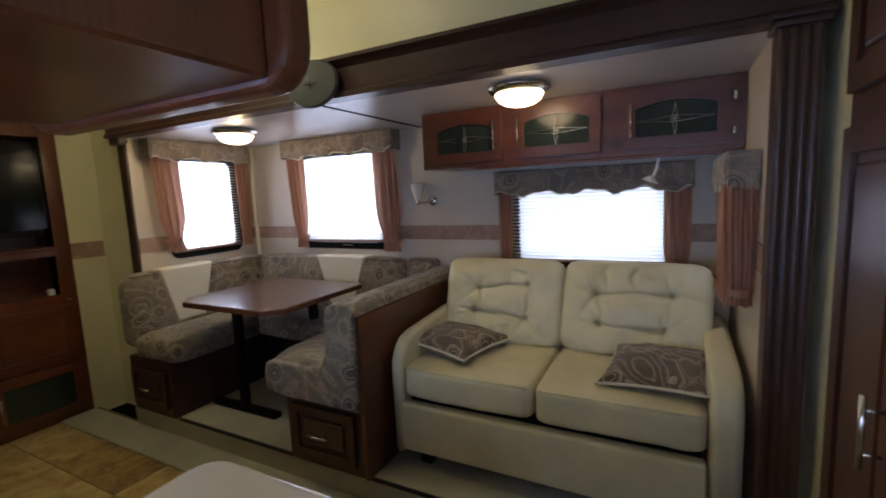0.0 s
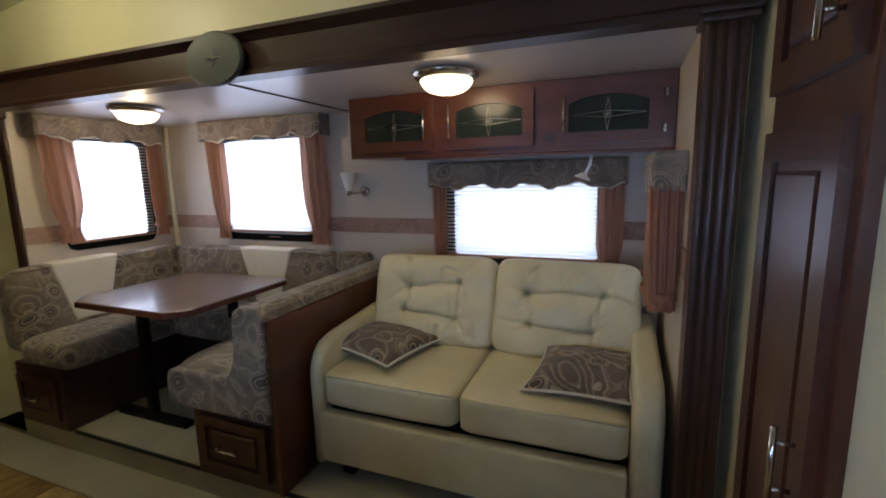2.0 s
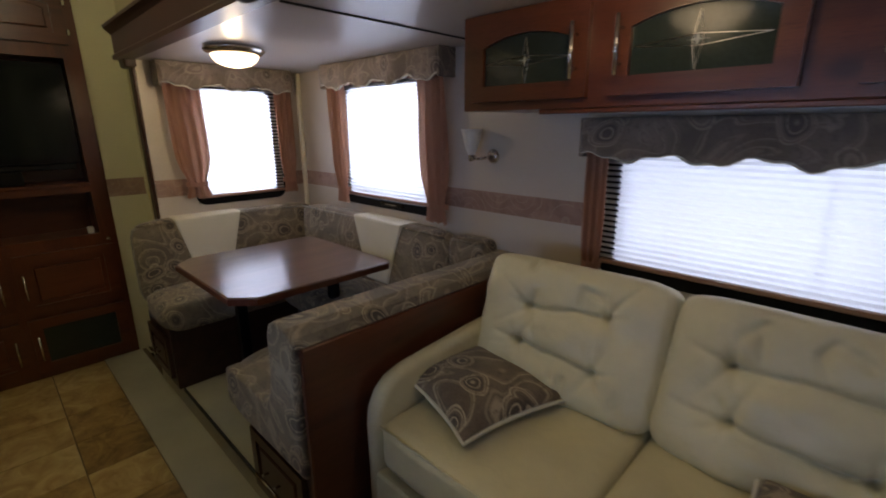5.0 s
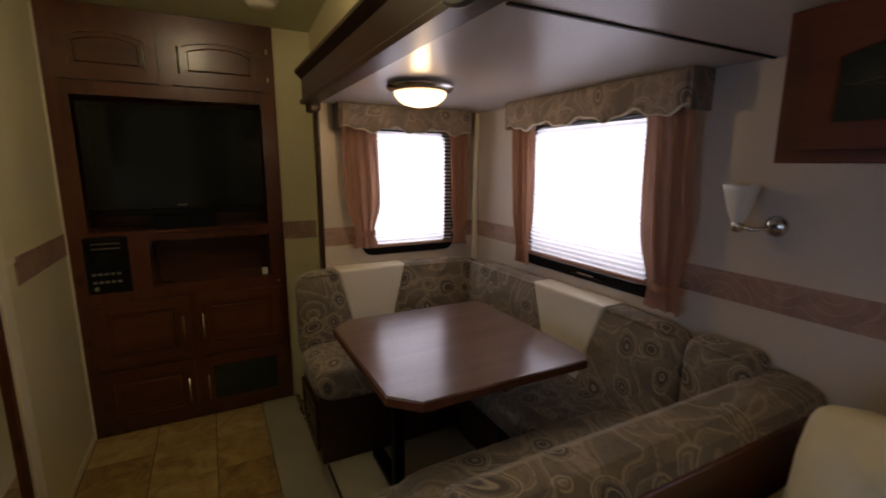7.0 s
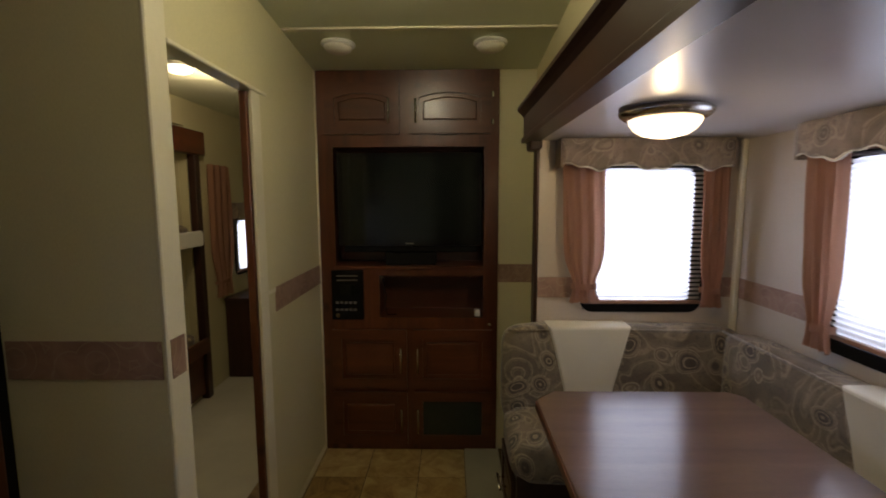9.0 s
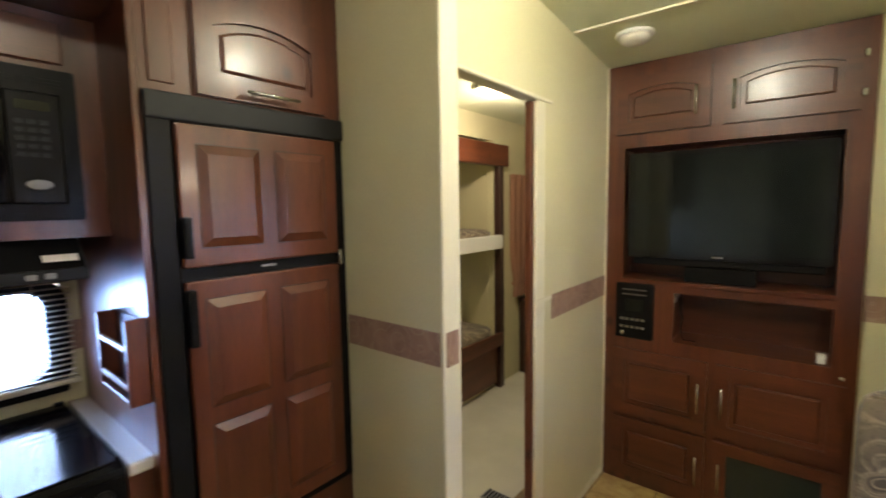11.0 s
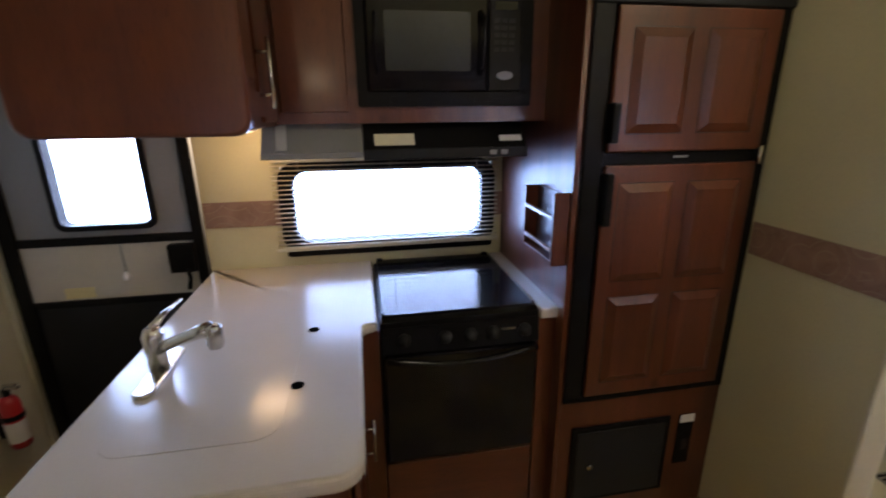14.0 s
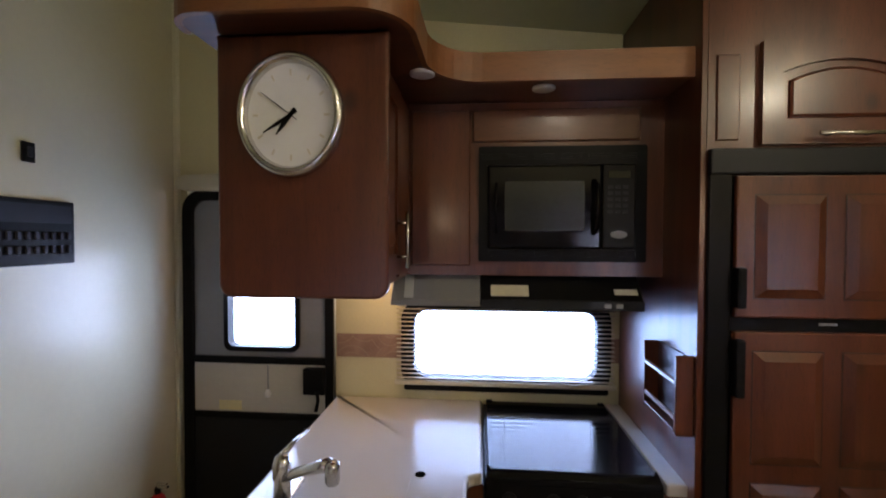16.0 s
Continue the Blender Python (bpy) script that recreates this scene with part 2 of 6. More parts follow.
SLIDECEIL = plain("slide_ceiling_panel", (0.50, 0.46, 0.44), 0.32, vary=0.03, grain=90, bump=0.0)
BULKHEAD = plain("bulkhead_panel", (0.60, 0.56, 0.40), 0.30, vary=0.04, grain=40, bump=0.01, blotch=1.6, patchy=0.2)
TRIM = plain("cream_trim", (0.70, 0.66, 0.50), 0.45, vary=0.05)
TILE = tile_vinyl("slate_vinyl")
GROUT = plain("floor_joint", (0.12, 0.085, 0.05), 0.8)
CARPET = plain("pale_carpet", (0.40, 0.38, 0.29), 0.95, vary=0.15, grain=420, bump=0.7)
BUNKCARPET = plain("bunk_carpet", (0.55, 0.53, 0.46), 0.95, vary=0.12, grain=420, bump=0.7)
LEATHER = leather("cream_leather", (0.61, 0.54, 0.33))
CREAMCLOTH = plain("cream_cloth", (0.62, 0.58, 0.46), 0.7, vary=0.08, grain=260, bump=0.2)
FABRIC = paisley("bench_paisley", (0.148, 0.116, 0.080), (0.36, 0.295, 0.20), (0.046, 0.035, 0.029), 7.5)
VALANCE = paisley("valance_paisley", (0.20, 0.155, 0.120), (0.34, 0.28, 0.21), (0.105, 0.08, 0.068), 7.5)
PILLOWCLOTH = paisley("pillow_paisley", (0.105, 0.074, 0.050), (0.44, 0.36, 0.25), (0.030, 0.021, 0.018), 8.0)
CURTAIN = translucent("rust_curtain", (0.45, 0.245, 0.165), 0.5)
SHADE = translucent("pleated_shade", (0.93, 0.93, 0.93), 0.72)
BLACK = plain("black_plastic", (0.006, 0.006, 0.007), 0.38, vary=0.2, bump=0.03, spec=0.12)
BLACKGLOSS = plain("black_gloss", (0.006, 0.006, 0.008), 0.08, vary=0.1, bump=0, spec=0.3)
SCREEN = plain("tv_glass", (0.006, 0.009, 0.009), 0.07, vary=0.1, bump=0, spec=0.35)
DARKGREY = plain("dark_grey_plastic", (0.016, 0.017, 0.020), 0.45, vary=0.1, spec=0.2)
GREY = plain("grey_panel", (0.22, 0.22, 0.23), 0.45, vary=0.06)
CHROME = plain("brushed_nickel", (0.62, 0.60, 0.56), 0.22, 1.0, vary=0.06, bump=0.02)
COUNTER = plain("cream_counter", (0.52, 0.465, 0.39), 0.15, vary=0.04, grain=160, bump=0.01)
WHITE = plain("white_plastic", (0.75, 0.75, 0.72), 0.4, vary=0.04)
HOLE_SHADE = plain("hole_shade", (0.004, 0.004, 0.004), 0.95, bump=0, spec=0.0)
RED = plain("red_paint", (0.45, 0.02, 0.02), 0.3, vary=0.1)
YELLOW = plain("yellow_label", (0.66, 0.58, 0.30), 0.6)
PALELABEL = plain("pale_label", (0.66, 0.62, 0.48), 0.6)
GLASS = glass_of("window_glass")
CABGLASS = plain("dark_etched_glass", (0.022, 0.032, 0.028), 0.14, vary=0.3, grain=90, bump=0.05)
PEWTER = plain("dark_pewter", (0.062, 0.066, 0.060), 0.45, 0.3, vary=0.1)
LEAD = plain("silver_leading", (0.42, 0.41, 0.38), 0.3, 1.0)
DOMEGLASS = lamp_glass("lit_frosted_glass", (1.0, 0.80, 0.48), 3.2)
FROST = plain("frosted_glass", (0.72, 0.68, 0.60), 0.35, vary=0.05)
PUCK = plain("unlit_lens", (0.55, 0.54, 0.55), 0.3)


# ---- building helpers ----
def thing(name, at, label, category, group=""):
    ob = new(name)
    ob.empty_display_size = 0.05
    ob.location = at
    return tagged(ob, label, category, group)


def link(name, bm, material, parent=None, label="", smooth=False):
    bmesh.ops.recalc_face_normals(bm, faces=bm.faces)
    me = bpy.data.meshes.new(name)
    bm.to_mesh(me)
    bm.free()
    me.materials.append(material)
    if smooth:
        me.polygons.foreach_set("use_smooth", [True] * len(me.polygons))
    ob = new(name, me)
    if parent:
        ob.parent = parent
        root = parent
        off = Matrix.Identity(4)
        while root:
            off = root.matrix_basis @ root.matrix_parent_inverse @ off if root.parent else root.matrix_basis @ off
            root = root.parent
        ob.matrix_parent_inverse = off.inverted()
    if label:
        ob["label"] = label
    return ob


def part(name, bm, material, parent, label="", smooth=False):
    return link(name, bm, material, parent, label, smooth)


def structure(name, bm, material, label="", category=""):
    return tagged(link(name, bm, material), label, category, "", "structure")


def bx(bm, x0, x1, y0, y1, z0, z1, bevel=0.0, seg=1):
    geo = bmesh.ops.create_cube(bm, size=1.0)
    vs = geo["verts"]
    for v in vs:
        v.co = Vector(((x0 + x1) / 2 + v.co.x * abs(x1 - x0), (y0 + y1) / 2 + v.co.y * abs(y1 - y0), (z0 + z1) / 2 + v.co.z * abs(z1 - z0)))
    if bevel:
        es = list({e for v in vs for e in v.link_edges})
        bmesh.ops.bevel(bm, geom=es, offset=bevel, segments=seg, affect="EDGES", profile=0.6)
    return bm


def box(x0, x1, y0, y1, z0, z1, bevel=0.0, seg=1):
    return bx(bmesh.new(), x0, x1, y0, y1, z0, z1, bevel, seg)


def to3(axis, u, v, w):
    """u, v across and w along the axis: x -> (w,u,v), y -> (u,w,v), z -> (u,v,w)."""
    return {"x": (w, u, v), "y": (u, w, v), "z": (u, v, w)}[axis]


def prism(bm, pts, axis, a, b, bevel=0.0, seg=2):
    lo = [bm.verts.new(to3(axis, u, v, a)) for u, v in pts]
    hi = [bm.verts.new(to3(axis, u, v, b)) for u, v in pts]
    n = len(pts)
    f0, f1 = bm.faces.new(lo), bm.faces.new(hi[::-1])
    for i in range(n):
        bm.faces.new((lo[i], lo[(i + 1) % n], hi[(i + 1) % n], hi[i]))
    if bevel:
        es = list(set(f0.edges) | set(f1.edges))
        bmesh.ops.recalc_face_normals(bm, faces=bm.faces)
        bmesh.ops.bevel(bm, geom=es, offset=bevel, segments=seg, affect="EDGES", profile=0.5)
    return bm


def ring_prism(bm, outer, inner, axis, a, b):
    """A flat frame between two outlines with as many points."""
    n = len(outer)
    rows = [[bm.verts.new(to3(axis, u, v, w)) for u, v in pts] for pts, w in ((outer, a), (outer, b), (inner, b), (inner, a))]
    for k in range(4):
        p, q = rows[k], rows[(k + 1) % 4]
        for i in range(n):
            bm.faces.new((p[i], p[(i + 1) % n], q[(i + 1) % n], q[i]))
    return bm


def round_rect(u0, u1, v0, v1, r, n=5, corners=(1, 1, 1, 1)):
    """Corners: low-low, high-low, high-high, low-high."""
    out = []
    for k, (cu, cv) in enumerate(((u0, v0), (u1, v0), (u1, v1), (u0, v1))):
        rr = max(r * corners[k], 0.0005)
        mu, mv = cu + (rr if cu == u0 else -rr), cv + (rr if cv == v0 else -rr)
        for i in range(n + 1):
            a = math.pi + k * math.pi / 2 + i / n * math.pi / 2
            out.append((mu + rr * math.cos(a), mv + rr * math.sin(a)))
    return out


def arch_rect(u0, u1, v0, v1, rise, n=10):
    """A rectangle with a low arched top that bows up by rise."""
    pts = [(u0, v0), (u1, v0)]
    for i in range(n + 1):
        f = i / n
        pts.append((u1 + (u0 - u1) * f, v1 - rise + rise * (1 - (2 * f - 1) ** 2)))
    return pts


def tube(bm, pts, r, n=8, cap=True):
    pts = [Vector(p) for p in pts]
    rings = []
    for i, p in enumerate(pts):
        d = (pts[min(i + 1, len(pts) - 1)] - pts[max(i - 1, 0)]).normalized()
        side = d.cross(Vector((0, 0, 1)))
        if side.length < 0.05:
            side = d.cross(Vector((1, 0, 0)))
        side.normalize()
        up = side.cross(d)
        rad = r[i] if isinstance(r, (list, tuple)) else r
        rings.append([bm.verts.new(p + rad * (math.cos(2 * math.pi * k / n) * side + math.sin(2 * math.pi * k / n) * up)) for k in range(n)])
    for a, b in zip(rings, rings[1:]):
        for k in range(n):
            bm.faces.new((a[k], a[(k + 1) % n], b[(k + 1) % n], b[k]))
    if cap:
        bm.faces.new(rings[0][::-1])
        bm.faces.new(rings[-1])
    return bm


def lathe(bm, profile, m=Matrix.Identity(4), n=24):
    """Turn (radius, height) pairs about z, then lay the result by the pose m."""
    rings = []
    for r, h in profile:
        rings.append([bm.verts.new(m @ Vector((max(r, 0.0004) * math.cos(2 * math.pi * k / n), max(r, 0.0004) * math.sin(2 * math.pi * k / n), h))) for k in range(n)])
    for a, b in zip(rings, rings[1:]):
        for k in range(n):
            bm.faces.new((a[k], a[(k + 1) % n], b[(k + 1) % n], b[k]))
    bm.faces.new(rings[0][::-1])
    bm.faces.new(rings[-1])
    return bm


def grid_sheet(bm, fn, nu, nv, thick=None):
    """A sheet of nu by nv cells with fn(u, v) -> place; thick: an offset that gives it a back."""
    rows = [[bm.verts.new(fn(i / nu, j / nv)) for j in range(nv + 1)] for i in range(nu + 1)]
    for i in range(nu):
        for j in range(nv):
            bm.faces.new((rows[i][j], rows[i + 1][j], rows[i + 1][j + 1], rows[i][j + 1]))
    if thick:
        off = Vector(thick)
        back = [[bm.verts.new(v.co + off) for v in row] for row in rows]
        for i in range(nu):
            for j in range(nv):
                bm.faces.new((back[i][j], back[i][j + 1], back[i + 1][j + 1], back[i + 1][j]))
        edge = [(i, 0) for i in range(nu)] + [(nu, j) for j in range(nv)] + [(i, nv) for i in range(nu, 0, -1)] + [(0, j) for j in range(nv, 0, -1)]
        for k in range(len(edge)):
            (a, b), (c, d) = edge[k], edge[(k + 1) % len(edge)]
            bm.faces.new((rows[a][b], back[a][b], back[c][d], rows[c][d]))
    return bm


def ceil_z(x):
    """The main ceiling rises gently towards the entry."""
    return 2.40 + 0.105 * (x + 3.6)


def wall_cells(bm, axis, w0, w1, u0, u1, z0, z1, holes=(), slope=False):
    """A wall slab between w0 and w1 across the axis with rectangular openings (u0, u1, z0, z1)."""
    us = sorted({u0, u1, *[h[0] for h in holes], *[h[1] for h in holes]})
    zs = sorted({z0, z1, *[h[2] for h in holes], *[h[3] for h in holes]})
    keep = {}
    for i in range(len(us) - 1):
        for j in range(len(zs) - 1):
            cu, cz = (us[i] + us[i + 1]) / 2, (zs[j] + zs[j + 1]) / 2
            if not any(h[0] < cu < h[1] and h[2] < cz < h[3] for h in holes):
                keep[i, j] = True
    verts = {}

    def vert(i, j, w):
        if (i, j, w) not in verts:
            x, y, z = to3(axis, us[i], zs[j], w)
            if slope and j == len(zs) - 1:
                z = ceil_z(x) + 0.03
            verts[i, j, w] = bm.verts.new((x, y, z))
        return verts[i, j, w]

    for i, j in keep:
        for w in (w0, w1):
            bm.faces.new([vert(a, b, w) for a, b in ((i, j), (i + 1, j), (i + 1, j + 1), (i, j + 1))])
        for (a, b), (di, dj) in ((((i, j), (i + 1, j)), (0, -1)), (((i, j + 1), (i + 1, j + 1)), (0, 1)), (((i, j), (i, j + 1)), (-1, 0)), (((i + 1, j), (i + 1, j + 1)), (1, 0))):
            if (i + di, j + dj) not in keep:
                bm.faces.new((vert(*a, w0), vert(*b, w0), vert(*b, w1), vert(*a, w1)))
    return bm


# ---- structure ----
YK, YO, XT = -0.64, 1.93, -3.60
floor_bm = bmesh.new()
bx(floor_bm, -3.6, 0.85, YK, 1.75, -0.06, 0.0)
floor = structure("floor", floor_bm, GROUT, "slate-look vinyl floor in golden brown tiles", "floor")
structure("floor_bunk_room", box(-6.05, -2.14, -0.64, 0.53, -0.055, 0.003), BUNKCARPET, "pale carpet of the bunk room", "floor")
structure("floor_bunk_room_rear", box(-6.05, -3.7, 0.53, 1.95, -0.055, 0.003), BUNKCARPET, "pale carpet of the bunk room", "floor")
structure("floor_carpet_strip", box(-3.6, 0.56, 1.50, 1.72, 0.0, 0.012, 0.004), CARPET, "pale carpet strip along the slide-out step", "carpet")
structure("floor_slide", box(-3.05, 0.47, 1.715, 2.86, -0.02, 0.14, 0.012, 2), CARPET, "raised carpeted slide-out floor", "floor")
structure("floor_slide_edge", box(-2.55, 0.45, 1.706, 1.715, 0.128, 0.146), DARKGREY, "thin dark edge strip of the step", "trim")

# ceilings
cb = bmesh.new()
prism(cb, [(-3.72, ceil_z(-3.72)), (0.95, ceil_z(0.95)), (0.95, ceil_z(0.95) + 0.06), (-3.72, ceil_z(-3.72) + 0.06)], "y", -0.75, 2.0)
structure("ceiling", cb, CEIL, "pale ceiling panel that rises towards the entry", "ceiling")
structure("ceiling_bunk_room", box(-6.1, -3.72, -1.7, 2.0, 2.40, 2.46), CEIL, "pale flat ceiling", "ceiling")
structure("ceiling_slide", box(-3.06, 0.48, 1.82, 2.87, 1.905, 1.96), SLIDECEIL, "glossy pale slide-out ceiling", "ceiling")
structure("ceiling_slide_joint", box(-1.345, -1.335, 1.85, 2.80, 1.900, 1.905), DARKGREY, "dark joint strip across the slide-out ceiling", "trim")
structure("ceiling_joint", box(-3.10, -3.07, 0.6, 1.93, ceil_z(-3.1) - 0.006, ceil_z(-3.07) + 0.001), TRIM, "flat batten over a ceiling joint", "trim")

# main walls
DOOR_HOLE = (-0.04, 0.715, 0.0, 1.93)
KWIN = (-1.335, -0.375, 1.00, 1.385)
structure("wall_kitchen", wall_cells(bmesh.new(), "y", YK - 0.06, YK, -2.2, 0.90, -0.05, 3.0, (DOOR_HOLE, KWIN), True), WALL, "cream vinyl outer wall of the kitchen", "wall")
structure("wall_bunk_outer", wall_cells(bmesh.new(), "y", YK - 0.06, YK, -6.1, -2.2, -0.05, 2.45, ((-4.30, -2.35, 0.05, 2.2), (-5.62, -5.0, 0.92, 1.46))), WALL, "cream vinyl outer wall of the bunk room", "wall")
structure("wall_slide_side", wall_cells(bmesh.new(), "y", YO, YO + 0.06, -3.72, 0.90, -0.05, 3.0, ((-3.06, 0.48, -0.05, 1.96),), True), WALL, "cream vinyl outer wall above the slide-out", "wall")
structure("wall_bunk_slide_side", box(-6.1, -3.72, YO, YO + 0.06, -0.05, 2.45), WALL, "cream vinyl wall", "wall")
structure("wall_tv", wall_cells(bmesh.new(), "x", XT - 0.10, XT, 0.53, YO, -0.05, 2.47, ((0.66, 1.622, 0.87, 1.95),)), WALL, "cream vinyl wall behind the media cabinet", "wall")
structure("wall_bunk_rear", box(-6.1, -6.04, -1.7, 2.0, -0.05, 2.45), WALL, "cream vinyl rear wall", "wall")
b = bmesh.new()
prism(b, [(0.565, 1.93), (0.565, 1.20), (0.77, -0.64), (0.90, -0.64), (0.90, 1.93)], "z", -0.05, 2.86)
structure("wall_bulkhead", b, BULKHEAD, "smooth cream bulkhead beside the entry door", "wall")
structure("wall_partition", wall_cells(bmesh.new(), "x", -2.142, -2.07, YK, 0.585, -0.05, 2.9, (), True), WALL, "cream vinyl partition beside the refrigerator", "wall")
structure("wall_doorway", wall_cells(bmesh.new(), "y", 0.53, 0.59, -3.60, -2.142, -0.05, 2.9, ((-2.80, -2.155, -0.05, 2.085),), True), WALL, "cream vinyl wall with the bunk room doorway", "wall")
structure("trim_partition_end", box(-2.158, -2.064, 0.583, 0.597, 0.0, ceil_z(-2.1), 0.004), TRIM, "cream corner trim", "trim")
structure("trim_doorway_head", box(-2.86, -2.158, 0.588, 0.598, 2.085, 2.10, 0.003), TRIM, "cream door head trim", "trim")
structure("trim_tv_corner", box(-3.595, -3.578, 0.588, 0.604, 0.0, 2.40, 0.004), TRIM, "cream corner bead", "trim")
structure("trim_bulkhead_corner", box(0.748, 0.772, -0.64, -0.612, 0.0, 2.84, 0.004), TRIM, "cream corner bead", "trim")
structure("baseboard", box(-3.59, -2.86, 0.588, 0.596, 0.0, 0.04, 0.003), TRIM, "low cream baseboard", "baseboard")

# slide-out box
W1 = (2.06, 2.62, 1.09, 1.80)
W2 = (-2.46, -1.65, 1.09, 1.80)
W3 = (-0.72, 0.18, 0.99, 1.50)
W4 = (2.10, 2.60, 1.03, 1.55)
structure("wall_slide_back", wall_cells(bmesh.new(), "y", 2.80, 2.86, -3.05, 0.48, 0.10, 1.93, (W2, W3)), SLIDEWALL, "pale vinyl back wall of the slide-out", "wall")
structure("wall_slide_end_dinette", wall_cells(bmesh.new(), "x", -3.05, -2.99, 1.84, 2.80, 0.10, 1.93, (W1,)), SLIDEWALL, "pale vinyl end wall of the slide-out", "wall")
structure("wall_slide_end_sofa", wall_cells(bmesh.new(), "x", 0.43, 0.48, 1.86, 2.80, 0.10, 1.93, (W4,)), SLIDEWALL, "pale vinyl end wall of the slide-out", "wall")
structure("trim_slide_corner", box(-2.985, -2.955, 2.77, 2.797, 0.9, 1.905, 0.006), TRIM, "pale corner bead", "trim")

# wallpaper border, one strip for each stretch of wall
for i, (x0, x1, y0, y1, z0, z1) in enumerate((
        (-2.985, -2.46, 2.795, 2.80, 1.155, 1.25), (-1.65, -0.72, 2.795, 2.80, 1.155, 1.25), (0.18, 0.43, 2.795, 2.80, 1.155, 1.25),
        (-2.99, -2.985, 1.84, 2.06, 1.15, 1.25), (-2.99, -2.985, 2.62, 2.795, 1.155, 1.25), (0.425, 0.43, 1.88, 2.10, 1.155, 1.25),
        (-3.60, -3.595, 1.71, 1.92, 1.11, 1.225), (-2.07, -2.065, 0.112, 0.575, 1.107, 1.222), (-2.14, -2.075, 0.597, 0.60, 1.107, 1.225),
        (-3.58, -2.87, 0.59, 0.594, 1.107, 1.222), (-0.375, -0.045, -0.64, -0.636, 1.122, 1.235), (-1.40, -1.335, -0.64, -0.636, 1.122, 1.235))):
    structure(f"border_{i + 1}", box(x0, x1, y0, y1, z0, z1), BORDER, "brown marbled wallpaper border with scrolls", "wallpaper border")

# bunk slide-out recess
structure("bunk_recess_wall_end", box(-4.36, -4.30, -1.62, -0.702, 0.0, 2.25), WALL, "cream recess end wall", "wall")
structure("bunk_recess_wall_near", box(-2.41, -2.35, -1.62, -0.70, 0.0, 2.25), WALL, "cream recess end wall", "wall")
structure("bunk_recess_wall_back", box(-4.36, -2.35, -1.68, -1.62, 0.0, 2.25), WALL, "cream recess back wall", "wall")
structure("bunk_recess_ceiling", box(-4.36, -2.35, -1.68, -0.70, 2.2, 2.26), CEIL, "pale recess ceiling", "ceiling")
structure("bunk_recess_floor", box(-4.36, -2.35, -1.68, -0.70, 0.0, 0.05), BUNKCARPET, "pale carpet", "floor")


# ---- windows ----
def window(name, axis, w, d, hole, label, r=0.06):
    """Black-framed window in a wall; w: inner wall face, d: outward sign away from the room."""
    u0, u1, z0, z1 = hole
    ob = thing(name, to3(axis, (u0 + u1) / 2, z0, w + d * 0.03), label, "window")
    ob["kind"] = "structure"
    outer = round_rect(u0 - 0.012, u1 + 0.012, z0 - 0.012, z1 + 0.012, r)
    inner = round_rect(u0 + 0.05, u1 - 0.05, z0 + 0.035, z1 - 0.03, r * 0.8)
    part("window_frame", ring_prism(bmesh.new(), outer, inner, axis, w - d * 0.008, w + d * 0.055), BLACK, ob)
    pane = part("pane", prism(bmesh.new(), round_rect(u0 + 0.02, u1 - 0.02, z0 + 0.025, z1 - 0.02, r * 0.7), axis, w + d * 0.035, w + d * 0.04), GLASS, ob)
    pane.visible_shadow = False
    return ob


window("window_1", "x", -2.99, -1, W1, "black-framed dinette end window with rounded corners")
window("window_2", "y", 2.80, 1, W2, "black-framed dinette back window with a latch bar")
window("window_3", "y", 2.80, 1, W3, "black-framed window behind the sofa")
window("window_4", "x", 0.43, 1, W4, "black-framed window beside the sofa")
window("window_5", "y", YK, -1, KWIN, "wide black-framed kitchen window with rounded corners", 0.08)
window("window_6", "y", YK, -1, (-5.62, -5.0, 0.92, 1.46), "black-framed bunk room window")


RAILWOOD = wood("tan_rail_wood", (0.25, 0.13, 0.085), (0.40, 0.235, 0.165), "x", knots=False)


def pleated_shade(axis, w, d, u0, u1, z0, z1, label):
    """Zigzag cloth with a rail at top and bottom; d points into the room."""
    ob = thing("pleated_shade", to3(axis, (u0 + u1) / 2, z0, w), label, "window shade", "pleated window shades")
    n = int((z1 - z0) / 0.0105)
    bm = bmesh.new()
    rows = []
    for i in range(n + 1):
        z = z0 + (z1 - z0) * i / n
        off = w + d * (0.007 if i % 2 else 0.0)
        rows.append([bm.verts.new(to3(axis, u, z, off)) for u in (u0, u1)])
    for a, c in zip(rows, rows[1:]):
        bm.faces.new((a[0], a[1], c[1], c[0]))
    part("pleated_cloth", bm, SHADE, ob)
    for name, za, zb in (("bottom_rail", z0 - 0.018, z0), ("head_rail", z1, z1 + 0.025)):
        lo, hi = to3(axis, u0, za, w - d * 0.004), to3(axis, u1, zb, w + d * 0.018)
        part(name, box(min(lo[0], hi[0]), max(lo[0], hi[0]), min(lo[1], hi[1]), max(lo[1], hi[1]), za, zb, 0.003), RAILWOOD, ob, "tan wood-look rail")
    for f in (0.27, 0.73):
        u = u0 + (u1 - u0) * f
        part("lift_cord", tube(bmesh.new(), [to3(axis, u, z0, w - d * 0.006), to3(axis, u, z1, w - d * 0.006)], 0.0016, 5), CREAMCLOTH, ob)
    return ob


pleated_shade("x", -2.985, 1, W1[0] + 0.0, W1[1] - 0.0, 1.14, 1.79, "white pleated shade drawn down, glowing with daylight")
pleated_shade("y", 2.795, -1, W2[0], W2[1], 1.15, 1.79, "white pleated shade drawn down, glowing with daylight")
pleated_shade("y", 2.795, -1, W3[0], W3[1], 1.045, 1.48, "white pleated shade drawn down behind the sofa")
pleated_shade("x", 0.425, -1, W4[0], W4[1], 1.04, 1.53, "white pleated shade beside the sofa")
pleated_shade("y", YK + 0.005, 1, -5.62, -5.0, 0.95, 1.44, "white pleated shade in the bunk room")


